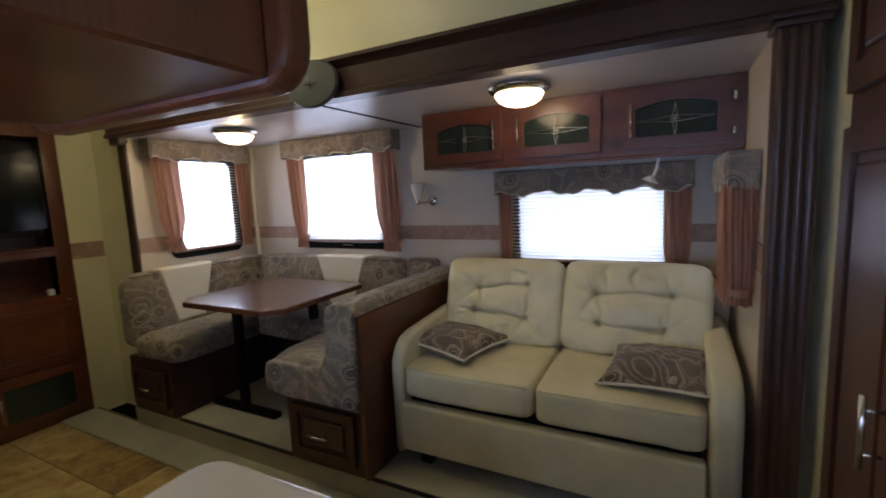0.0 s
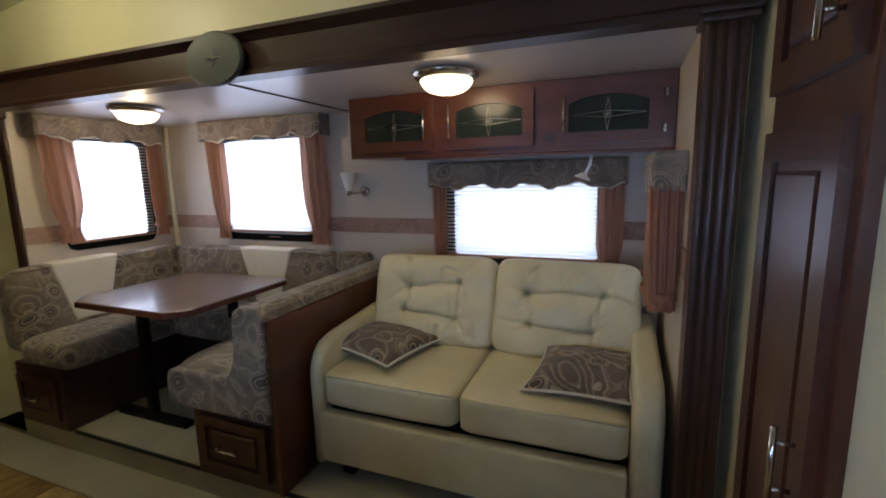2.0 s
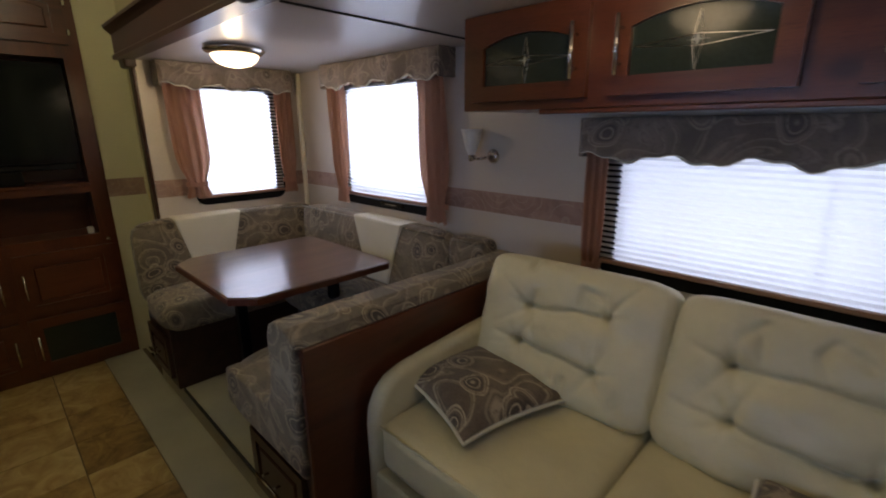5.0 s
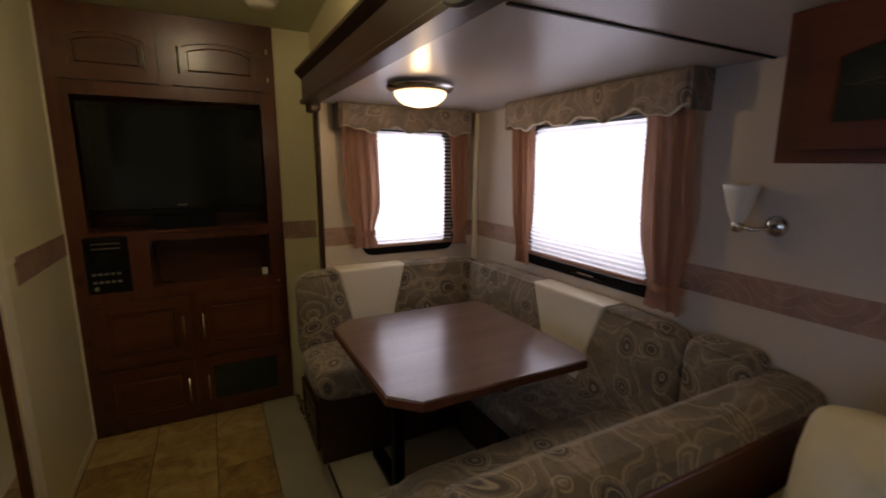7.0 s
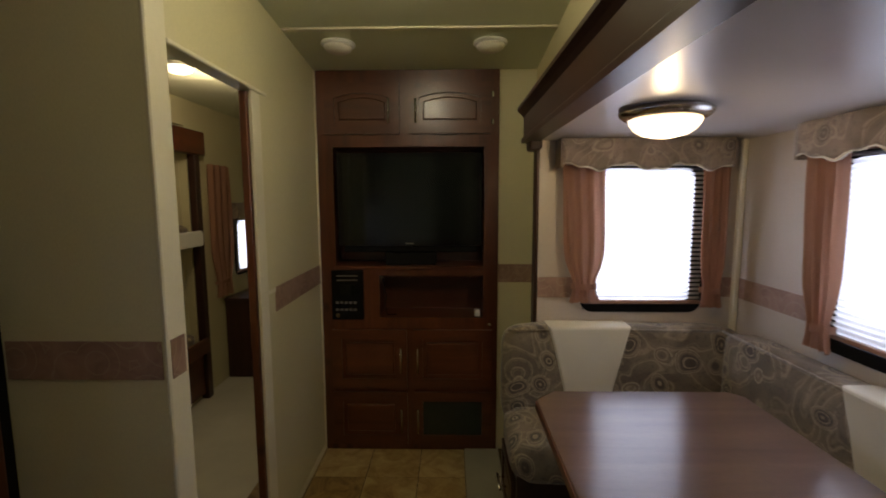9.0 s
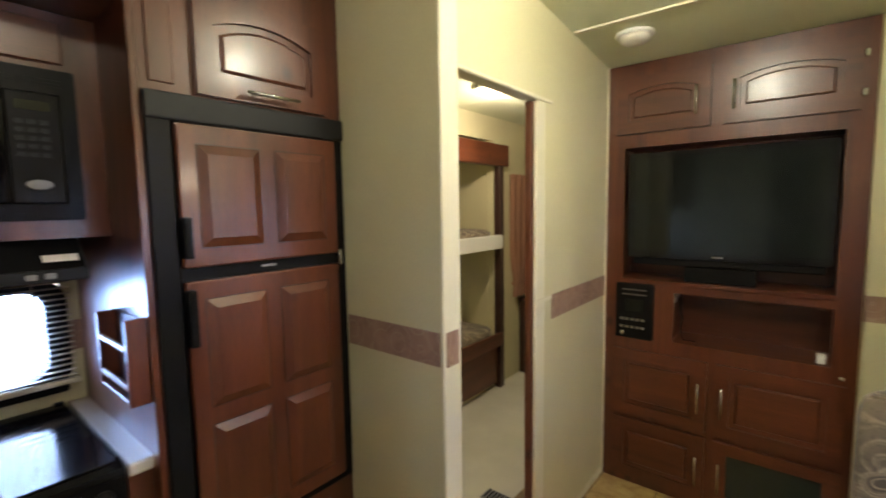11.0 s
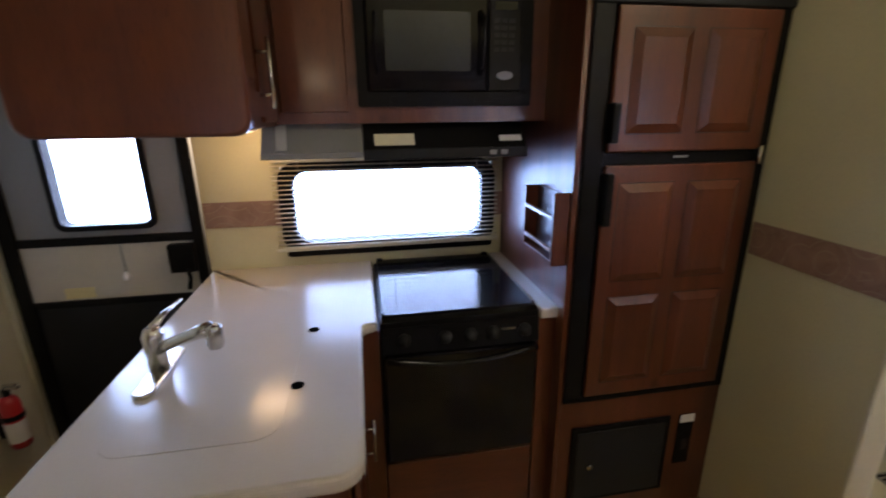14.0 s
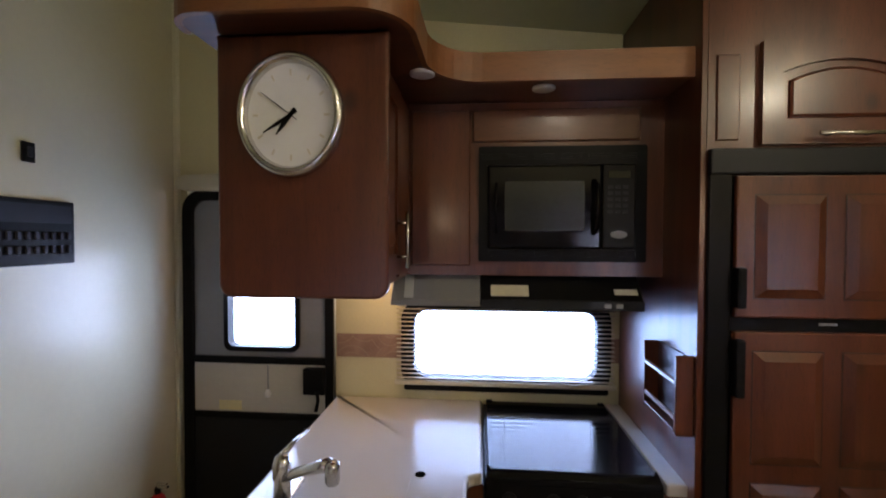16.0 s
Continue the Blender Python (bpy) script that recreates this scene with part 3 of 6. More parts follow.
def latch_bar(at):
    ob = thing("window_latch", at, "small black and chrome window latch bar", "latch")
    x, y, z = at
    part("bar", box(x - 0.1, x + 0.1, y - 0.012, y, z - 0.012, z + 0.012, 0.004), BLACKGLOSS, ob)
    part("lever", box(x - 0.05, x + 0.05, y - 0.018, y - 0.012, z - 0.004, z + 0.004, 0.002), CHROME, ob)


latch_bar((-2.0, 2.79, 1.108))


def curtain(axis, w, d, u0, u1, z0, z1, label, gather=0.6, lean=0.0, seed=0):
    """A gathered drape of wavy cloth, pinched towards its tied hem."""
    ob = thing("curtain", to3(axis, (u0 + u1) / 2, z0, w), label, "curtain", "side curtains")
    rng = random.Random(seed)
    ph = [rng.uniform(0, 6.28) for _ in range(3)]
    mid, half = (u0 + u1) / 2, (u1 - u0) / 2

    def fn(u, v):
        z = z0 + (z1 - z0) * v
        pinch = 1 - (1 - gather) * math.exp(-((v - 0.12) / 0.14) ** 2)
        uu = mid + lean * (1 - v) + (2 * u - 1) * half * pinch
        wave = 0.015 * math.sin(u * 22 + ph[0] + 0.6 * math.sin(v * 4 + ph[1])) + 0.006 * math.sin(u * 41 + ph[2] + v * 3)
        return Vector(to3(axis, uu, z + 0.006 * math.sin(u * 20 + ph[0]), w + d * (0.03 + wave * (0.5 + 0.5 * pinch))))

    part("drape", grid_sheet(bmesh.new(), fn, 26, 20), CURTAIN, ob, smooth=True)

    def band(u, v):
        return Vector(to3(axis, mid + lean + (2 * u - 1) * half * gather * 1.12, z0 + (z1 - z0) * 0.12 + (v - 0.5) * 0.028, w + d * (0.012 + 0.048 * math.sin(math.pi * u))))

    part("tie_band", grid_sheet(bmesh.new(), band, 10, 2), CURTAIN, ob, smooth=True)
    return ob


curtain("y", 2.76, -1, -2.50, -2.36, 1.09, 1.79, "rust sheer curtain gathered at the hem", 0.62, 0.03, 1)
curtain("y", 2.76, -1, -1.71, -1.52, 1.07, 1.79, "rust sheer curtain gathered at the hem", 0.62, 0.04, 2)
curtain("x", -2.95, 1, 1.93, 2.13, 1.14, 1.79, "rust sheer curtain gathered at the hem", 0.55, 0.02, 3)
curtain("x", -2.95, 1, 2.57, 2.70, 1.12, 1.79, "rust sheer curtain gathered at the hem", 0.7, 0.01, 4)
curtain("y", 2.76, -1, -0.785, -0.69, 0.97, 1.46, "rust sheer curtain beside the sofa window", 0.75, 0.0, 5)
curtain("y", 2.76, -1, 0.12, 0.25, 0.97, 1.46, "rust sheer curtain beside the sofa window", 0.75, 0.0, 6)
curtain("x", 0.37, -1, 1.99, 2.24, 1.02, 1.45, "rust sheer curtain on the sofa end window", 0.75, 0.0, 7)
curtain("y", 2.015, -1, 0.325, 0.425, 1.02, 1.45, "rust sheer curtain on the sofa end window", 0.85, 0.0, 12)
curtain("x", 0.395, -1, 2.50, 2.62, 0.98, 1.45, "rust sheer curtain on the sofa end window", 0.75, 0.0, 8)


def valance(axis, w, d, depth, u0, u1, z0, z1, label, waves=4):
    """An upholstered cornice box with a scalloped, gently bowed lower edge."""
    ob = thing("valance", to3(axis, (u0 + u1) / 2, z0, w), label, "valance", "fabric valances")

    def scallop(u):
        return 0.014 * math.sin(u * waves * 2 * math.pi + 0.8) + 0.006 * math.sin(u * waves * 5.2 * math.pi)

    def face(u, v):
        z = z1 + (z0 + scallop(u) - z1) * v
        return Vector(to3(axis, u0 + (u1 - u0) * u, z, w + d * (depth + 0.008 * math.sin(math.pi * v) + 0.004 * math.sin(u * 30))))

    part("front", grid_sheet(bmesh.new(), face, 48, 8, to3(axis, 0, 0, -d * 0.02)), VALANCE, ob, smooth=True)
    for nm, u in (("side", u0), ("side", u1)):
        lo, hi = to3(axis, u - 0.01, z0 - 0.004, w), to3(axis, u + 0.01, z1, w + d * depth)
        part(nm, box(min(lo[0], hi[0]), max(lo[0], hi[0]), min(lo[1], hi[1]), max(lo[1], hi[1]), z0 - 0.004, z1, 0.006, 2), VALANCE, ob)
    lo, hi = to3(axis, u0 + 0.01, z1 - 0.012, w), to3(axis, u1 - 0.01, z1 - 0.001, w + d * (depth - 0.02))
    part("top_board", box(min(lo[0], hi[0]), max(lo[0], hi[0]), min(lo[1], hi[1]), max(lo[1], hi[1]), z1 - 0.012, z1 - 0.001), VALANCE, ob)

    def cord(u):
        return to3(axis, u0 + (u1 - u0) * u, z0 + scallop(u), w + d * (depth - 0.004))

    part("piping", tube(bmesh.new(), [cord(i / 48) for i in range(49)], 0.005, 6), CREAMCLOTH, ob, "pale piping", True)
    return ob


valance("y", 2.80, -1, 0.115, -2.52, -1.52, 1.775, 1.903, "taupe paisley valance with a scalloped edge", 4)
valance("x", -2.99, 1, 0.115, 1.92, 2.68, 1.775, 1.903, "taupe paisley valance with a scalloped edge", 3)
valance("y", 2.80, -1, 0.10, -0.79, 0.25, 1.44, 1.575, "taupe paisley valance above the sofa window", 4)
valance("x", 0.43, -1, 0.10, 1.99, 2.64, 1.435, 1.565, "taupe paisley valance on the sofa end window", 3)


# ---- slide-out fascia ----
def fascia_beam():
    ob = thing("fascia_beam", (-1.3, 1.80, 1.905), "dark-stained wooden header beam above the slide-out", "beam")
    part("board", box(-3.09, 0.54, 1.775, 1.835, 1.905, 2.06, 0.003), DARKWOOD_X, ob)
    part("crown", prism(bmesh.new(), [(1.745, 2.075), (1.745, 2.06), (1.762, 2.045), (1.775, 2.03), (1.835, 2.03), (1.835, 2.075)], "x", -3.10, 0.55), DARKWOOD_X, ob)
    part("lower_bead", prism(bmesh.new(), [(1.765, 1.905), (1.765, 1.925), (1.775, 1.935), (1.835, 1.935), (1.835, 1.9)], "x", -3.095, 0.54), DARKWOOD_X, ob)
    part("backing", box(-3.06, 0.53, 1.835, 1.93, 1.962, 2.07), DARKWOOD_X, ob)


fascia_beam()


def fascia_post():
    ob = thing("fascia_post", (-3.04, 1.84, 0.0), "narrow dark wooden post beside the dinette", "post")
    part("shaft", box(-3.075, -3.0, 1.825, 1.86, 0.0, 1.905, 0.006), DARKWOOD_V, ob)
    part("bracket", box(-3.10, -2.985, 1.79, 1.855, 1.86, 1.93, 0.02, 3), DARKWOOD_V, ob)


fascia_post()


def fluted_column():
    ob = thing("fluted_column", (0.465, 1.82, 0.14), "dark fluted wooden column with a moulded capital", "column")
    pts = [(0.53, 1.87), (0.424, 1.87), (0.424, 1.782)]
    n = 4
    for i in range(n):
        a, c = 0.424 + 0.106 * i / n, 0.424 + 0.106 * (i + 1) / n
        for k in range(7):
            f = k / 6
            pts.append((a + (c - a) * f, 1.778 - 0.006 * math.sin(math.pi * f)))
    pts.append((0.53, 1.782))
    part("shaft", prism(bmesh.new(), pts, "z", 0.0, 1.885), DARKWOOD_V, ob)
    for z0, z1, g in ((1.885, 1.905, 0.014), (1.905, 1.925, 0.02)):
        part("capital", box(0.424 - g, 0.53 + g, 1.768 - g, 1.872, z0, z1, 0.007, 2), DARKWOOD_V, ob)
    part("plinth", box(0.415, 0.54, 1.765, 1.872, 0.0, 0.10, 0.006), DARKWOOD_V, ob)


fluted_column()


def medallion():
    at = (-1.29, 1.742, 1.975)
    ob = thing("medallion", at, "oval pewter medallion with a four-pointed star", "ornament")
    m = Matrix.Translation(at) @ Matrix.Rotation(radians(90), 4, "X") @ Matrix.Diagonal((1.45, 1.0, 1.0, 1.0))
    part("disc", lathe(bmesh.new(), [(0.0, -0.012), (0.100, -0.012), (0.104, -0.006), (0.104, 0.004), (0.098, 0.012), (0.0, 0.014)], m, 36), PEWTER, ob, smooth=False)
    bm = bmesh.new()
    star = [bm.verts.new(m @ Vector((r * math.cos(k * math.pi / 4), r * math.sin(k * math.pi / 4), 0.013))) for k, r in enumerate([0.036, 0.009, 0.045, 0.009] * 2)]
    tip = bm.verts.new(m @ Vector((0, 0, 0.022)))
    for k in range(8):
        bm.faces.new((star[k], star[(k + 1) % 8], tip))
    bm.faces.new(star[::-1])
    part("star", bm, LEAD, ob, "silver star")


medallion()


# ---- lamps ----
def dome_lamp(at, label):
    x, y, z = at
    ob = thing("dome_lamp", at, label, "ceiling lamp", "dome ceiling lamps")
    m = Matrix.Translation(at)
    part("rim", lathe(bmesh.new(), [(0.0, 0.0), (0.125, 0.0), (0.135, -0.008), (0.135, -0.016), (0.122, -0.028), (0.108, -0.034), (0.0, -0.034)], m, 36), CHROME, ob, smooth=True)
    sh = part("shade", lathe(bmesh.new(), [(0.104, -0.033), (0.102, -0.045), (0.09, -0.062), (0.068, -0.077), (0.035, -0.086), (0.0, -0.088)], m, 36), DOMEGLASS, ob, "lit frosted glass bowl", True)
    sh.visible_shadow = False
    part("finial", lathe(bmesh.new(), [(0.0, -0.086), (0.008, -0.088), (0.009, -0.094), (0.0, -0.099)], m, 12), CHROME, ob, smooth=True)


dome_lamp((-2.246, 2.076, 1.905), "lit frosted dome lamp with a nickel rim above the dinette")
dome_lamp((-0.43, 2.061, 1.905), "lit frosted dome lamp with a nickel rim above the sofa")


# ---- cabinet doors and handles ----
def handle(parent, axis, w, d, u, z0, z1, flat=False):
    """A nickel bar pull on two posts; flat: lies along u from z0 to z1 at height u."""
    bm = bmesh.new()
    out = w + d * 0.032
    if flat:
        tube(bm, [to3(axis, z0, u, out), to3(axis, z1, u, out)], 0.006)
        for k in (0.2, 0.8):
            uu = z0 + (z1 - z0) * k
            tube(bm, [to3(axis, uu, u, w), to3(axis, uu, u, out)], 0.0045)
    else:
        tube(bm, [to3(axis, u, z0, out), to3(axis, u, z1, out)], 0.006)
        for k in (0.2, 0.8):
            zz = z0 + (z1 - z0) * k
            tube(bm, [to3(axis, u, zz, w), to3(axis, u, zz, out)], 0.0045)
    return part("handle", bm, CHROME, parent, "brushed nickel bar handle", True)


def cab_door(parent, axis, w, d, u0, u1, z0, z1, material, arch=0.0, inset=None, stile=0.055, pull=None, label="", name="door"):
    """A framed door on the plane w that faces d: frame, sunk or raised panel, pull (u, z0, z1[, flat])."""
    outer = [(u, v) for u, v in arch_rect(u0, u1, z0, z1, 0.0)]
    inner = arch_rect(u0 + stile, u1 - stile, z0 + stile, z1 - stile, arch)
    bm = ring_prism(bmesh.new(), outer, inner, axis, w, w + d * 0.02)
    door = part(name, bm, material, parent, label)
    core = arch_rect(u0 + stile - 0.004, u1 - stile + 0.004, z0 + stile - 0.004, z1 - stile + 0.004, arch)
    if inset is None:
        bm = prism(bmesh.new(), core, axis, w, w + d * 0.008)
        g = min(0.022, (u1 - u0) * 0.09)
        prism(bm, arch_rect(u0 + stile + g, u1 - stile - g, z0 + stile + g, z1 - stile - g, arch), axis, w + d * 0.006, w + d * 0.017, 0.008, 1)
        part("door_panel", bm, material, door)
    else:
        part("door_pane", prism(bmesh.new(), core, axis, w, w + d * 0.008), inset, door, "dark etched glass")
    if pull:
        handle(door, axis, w + d * 0.02, d, *pull)
    return door


def leading(parent, axis, w, d, u0, u1, z0, z1):
    """Silver star tracery on a glass door."""
    cu, cz = (u0 + u1) / 2, (z0 + z1) / 2
    bm = bmesh.new()
    for (a, b, r) in ((u0 + 0.01, cz, 0.0018), (u1 - 0.01, cz, 0.0018)):
        for s in (-1, 1):
            tube(bm, [to3(axis, a, b, w), to3(axis, cu, cz + s * 0.014, w)], 0.0010, 5)
    for s in (-1, 1):
        for q in (-1, 1):
            tube(bm, [to3(axis, cu, cz + s * (z1 - z0) * 0.48, w), to3(axis, cu + q * 0.012, cz, w)], 0.0010, 5)
    part("leading", bm, LEAD, parent, "silver star leading")
    bm = bmesh.new()
    pts = [(cu + r * 0.72 * 2.6 * math.cos(k * math.pi / 4), cz + r * 0.72 * math.sin(k * math.pi / 4)) for k, r in enumerate([0.014, 0.004, 0.026, 0.004] * 2)]
    prism(bm, pts, axis, w - d * 0.0005, w + d * 0.003)
    part("star", bm, GLASS_BRIGHT, parent, "clear bevelled glass star")


GLASS_BRIGHT = plain("bevelled_glass", (0.26, 0.28, 0.27), 0.1, vary=0.1)


def sofa_cabinets():
    ob = thing("overhead_cabinet", (-0.34, 2.6, 1.60), "cherry overhead cabinet with three leaded glass doors", "cabinet")
    part("body", box(-1.11, 0.428, 2.43, 2.797, 1.60, 1.904, 0.003), CHERRY_X, ob)
    part("face_frame", box(-1.112, 0.429, 2.41, 2.43, 1.597, 1.904, 0.002), CHERRY_X, ob)
    part("light_rail", box(-0.80, 0.429, 2.415, 2.435, 1.582, 1.597, 0.003), CHERRY_X, ob)
    for (u0, u1, hu) in ((-1.06, -0.635, -0.668), (-0.565, -0.145, -0.538), (-0.045, 0.375, -0.012)):
        door = cab_door(ob, "y", 2.41, -1, u0, u1, 1.625, 1.875, CHERRY_X, 0.03, CABGLASS, 0.05, (hu, 1.675, 1.825))
        leading(door, "y", 2.400, -1, u0 + 0.05, u1 - 0.05, 1.675, 1.815)
    for z in (1.675, 1.815):
        part("hinge", box(0.378, 0.392, 2.394, 2.41, z - 0.018, z + 0.018, 0.003), CHROME, ob)


sofa_cabinets()


def swivel_lamp():
    ob = thing("swivel_lamp", (0.10, 2.30, 1.58), "small white swivel lamp under the overhead cabinet", "lamp")
    m = Matrix.Translation((0.10, 2.50, 1.597))
    part("base", lathe(bmesh.new(), [(0.0, 0), (0.035, 0), (0.035, -0.006), (0.028, -0.012), (0.0, -0.012)], m, 20), WHITE, ob, smooth=True)
    part("arm", tube(bmesh.new(), [(0.10, 2.50, 1.585), (0.095, 2.49, 1.54), (0.075, 2.47, 1.49)], 0.007), WHITE, ob, smooth=True)
    m = Matrix.Translation((0.07, 2.465, 1.49)) @ Matrix.Rotation(radians(20), 4, "Y")
    part("head", lathe(bmesh.new(), [(0.0, 0.012), (0.012, 0.01), (0.022, 0.0), (0.036, -0.012), (0.036, -0.016), (0.0, -0.014)], m, 20), WHITE, ob, smooth=True)


swivel_lamp()


def wall_sconce():
    ob = thing("wall_sconce", (-1.30, 2.79, 1.41), "nickel wall sconce with a frosted glass bell, unlit", "wall lamp")
    m = Matrix.Translation((-1.27, 2.798, 1.415)) @ Matrix.Rotation(radians(90), 4, "X")
    part("backplate", lathe(bmesh.new(), [(0.0, 0), (0.032, 0), (0.032, 0.006), (0.022, 0.014), (0.0, 0.016)], m, 20), CHROME, ob, smooth=True)
    part("arm", tube(bmesh.new(), [(-1.27, 2.785, 1.415), (-1.28, 2.75, 1.41), (-1.31, 2.735, 1.405), (-1.345, 2.735, 1.41)], 0.007), CHROME, ob, smooth=True)
    m = Matrix.Translation((-1.35, 2.735, 1.42))
    part("socket", lathe(bmesh.new(), [(0.0, -0.03), (0.014, -0.026), (0.016, 0.0), (0.012, 0.004), (0.0, 0.004)], m, 16), CHROME, ob, smooth=True)
    part("bell", lathe(bmesh.new(), [(0.014, 0.0), (0.024, 0.02), (0.034, 0.05), (0.046, 0.10), (0.050, 0.115), (0.046, 0.115), (0.03, 0.05), (0.01, 0.01)], m, 24), FROST, ob, "frosted glass bell", True)


wall_sconce()


# ---- soft things ----
def cushion(size, n=(10, 10, 4), q=7.0, puff=0.0, dents=(), wrinkle=0.0, seed=0, belly=0):
    """A soft block about the origin: rounded by a power norm, puffed in its middle, with button dents (u, v, radius, depth) on its belly face."""
    bm = bmesh.new()
    rng = random.Random(seed)
    off = Vector((rng.uniform(-9, 9), rng.uniform(-9, 9), rng.uniform(-9, 9)))
    verts = {}
    half = Vector(size) / 2

    def vert(key):
        if key not in verts:
            c = [2 * key[k] / n[k] - 1 for k in range(3)]
            top = max(abs(v) for v in c)
            norm = sum(abs(v) ** q for v in c) ** (1 / q)
            p = Vector([v * top / norm for v in c])
            a, b2 = [k for k in range(3) if k != belly]
            edge = (1 - p[a] ** 4) * (1 - p[b2] ** 4)
            p[belly] *= 1 + puff * edge
            co = Vector([p[k] * half[k] for k in range(3)])
            if c[belly] > 0:
                for du, dv, ru, rv, dep in dents:
                    co[belly] -= dep * math.exp(-((co[a] - du) / ru) ** 2 - ((co[b2] - dv) / rv) ** 2)
            if wrinkle:
                co[belly] += wrinkle * (noise.noise(Vector((co.x * 5, co.y * 5, co.z * 9)) + off) + 0.6 * noise.noise(Vector((co.x * 13, co.y * 13, co.z * 19)) + off))
            verts[key] = bm.verts.new(co)
        return verts[key]

    for ax in range(3):
        a, b2 = [k for k in range(3) if k != ax]
        for side in (0, n[ax]):
            for i in range(n[a]):
                for j in range(n[b2]):
                    quad = []
                    for di, dj in ((0, 0), (1, 0), (1, 1), (0, 1)):
                        key = [0, 0, 0]
                        key[ax], key[a], key[b2] = side, i + di, j + dj
                        quad.append(vert(tuple(key)))
                    bm.faces.new(quad)
    return bm


def placed(bm, m):
    bmesh.ops.transform(bm, matrix=m, verts=bm.verts)
    return bm


def sofa():
    ob = thing("sofa", (-0.34, 2.3, 0.14), "cream leather two-seat sleeper sofa with tufted back cushions", "sofa")
    arm = [(1.855, 0.215), (1.85, 0.62), (1.858, 0.68), (1.885, 0.735), (1.93, 0.772), (2.0, 0.79), (2.35, 0.815), (2.60, 0.825), (2.70, 0.80), (2.72, 0.215)]
    for x0, x1 in ((-1.030, -0.972), (0.294, 0.398)):
        b = prism(bmesh.new(), arm, "x", x0 - (0.01 if x0 < -0.5 else 0), x1, 0.03, 4)
        part("arm", b, LEATHER, ob, smooth=True)
    part("base_panel", box(-0.985, 0.29, 1.845, 1.91, 0.232, 0.470, 0.02, 3), LEATHER, ob, smooth=False)
    part("frame", box(-0.97, 0.28, 1.92, 2.72, 0.20, 0.498), BLACK, ob)
    for x in (-0.9, 0.2):
        for y in (1.95, 2.65):
            part("foot", box(x - 0.03, x + 0.03, y - 0.03, y + 0.03, 0.14, 0.20), BLACK, ob)
    part("back_frame", box(-0.98, 0.29, 2.62, 2.76, 0.2, 0.93, 0.03, 3), LEATHER, ob)
    for i, (x0, x1) in enumerate(((-0.975, -0.342), (-0.338, 0.294))):
        c = cushion((x1 - x0, 0.66, 0.150), (34, 34, 10), 13, 0.10, (), 0.005, 3 + i, 2)
        part("seat_cushion", placed(c, Matrix.Translation(((x0 + x1) / 2, 2.18, 0.575))), LEATHER, ob, smooth=True)
        path = [(x0 + 0.014, 1.858, 0.643), (x1 - 0.014, 1.858, 0.643)]
        part("welt", tube(bmesh.new(), path, 0.004, 6), LEATHER, ob, smooth=True)
    def creases(seed, w):
        """Two sagging folds across the cushion, pulled in at two buttons each, with folds that fan out from the buttons to the edges."""
        rng = random.Random(seed)
        out = []

        def fold(u, v, a, ln, deep, wide):
            n = max(4, int(ln / 0.011))
            bend = rng.uniform(-0.5, 0.5)
            for f in range(n):
                k = (f + 0.5) / n
                out.append((u, v, wide, wide, deep * (1 - k) ** 0.8))
                a += bend / n
                u += ln / n * math.cos(a)
                v += ln / n * math.sin(a)

        for v0 in (0.075, -0.075):
            sag = rng.uniform(-0.012, 0.016)
            ends = [(s * w * 0.23 + rng.uniform(-0.025, 0.025), v0 + rng.uniform(-0.018, 0.018)) for s in (-1, 1)]
            (ua, va), (ub, vb) = ends
            for k in range(22):
                f = k / 21
                u, v = ua + (ub - ua) * f, va + (vb - va) * f - sag * math.sin(math.pi * f) + 0.004 * math.sin(9 * f + seed)
                out.append((u, v, 0.017, 0.008, 0.0055 + 0.0035 * abs(2 * f - 1)))
                out.append((u, v - 0.012, 0.03, 0.030, 0.0042))
            for s, (u, v) in zip((-1, 1), ends):
                out.append((u, v, 0.014, 0.011, 0.007))
                out.append((u, v, 0.10, 0.055, 0.006))
                for a in (0.15, 0.95, -0.75, 1.9, -1.7):
                    a += rng.uniform(-0.3, 0.3)
                    fold(u, v, a if s > 0 else math.pi - a, rng.uniform(0.07, 0.19), rng.uniform(0.005, 0.010), rng.uniform(0.008, 0.012))
        for k in range(7):
            u, v = rng.uniform(-0.27, 0.27), rng.choice((-1, 1)) * rng.uniform(0.14, 0.20)
            fold(u, v, rng.uniform(0, 6.28), rng.uniform(0.05, 0.11), 0.008, 0.013)
        return out

    for i, (cx, wid, yaw) in enumerate(((-0.665, 0.66, 3.0), (0.0, 0.67, -2.0))):
        c = cushion((wid, 0.47, 0.18), (110, 80, 10), 9, 0.22, creases(40 + i, wid), 0.015, 20 + i, 2)
        m = Matrix.Translation((cx, 2.475, 0.845)) @ Matrix.Rotation(radians(yaw), 4, "Z") @ Matrix.Rotation(radians(90 - 20), 4, "X")
        back = part("back_cushion", placed(c, m), LEATHER, ob, smooth=True)
        pts = []
        for k in range(49):
            a = 2 * math.pi * k / 48
            ca, sa = math.cos(a), math.sin(a)
            r = (abs(ca) ** 9 + abs(sa) ** 9) ** (-1 / 9)
            pts.append(m @ Vector((wid / 2 * ca * r * 0.99, 0.235 * sa * r * 0.99, 0.004)))
        part("welt", tube(bmesh.new(), pts, 0.006, 6, False), LEATHER, back, smooth=True)


sofa()


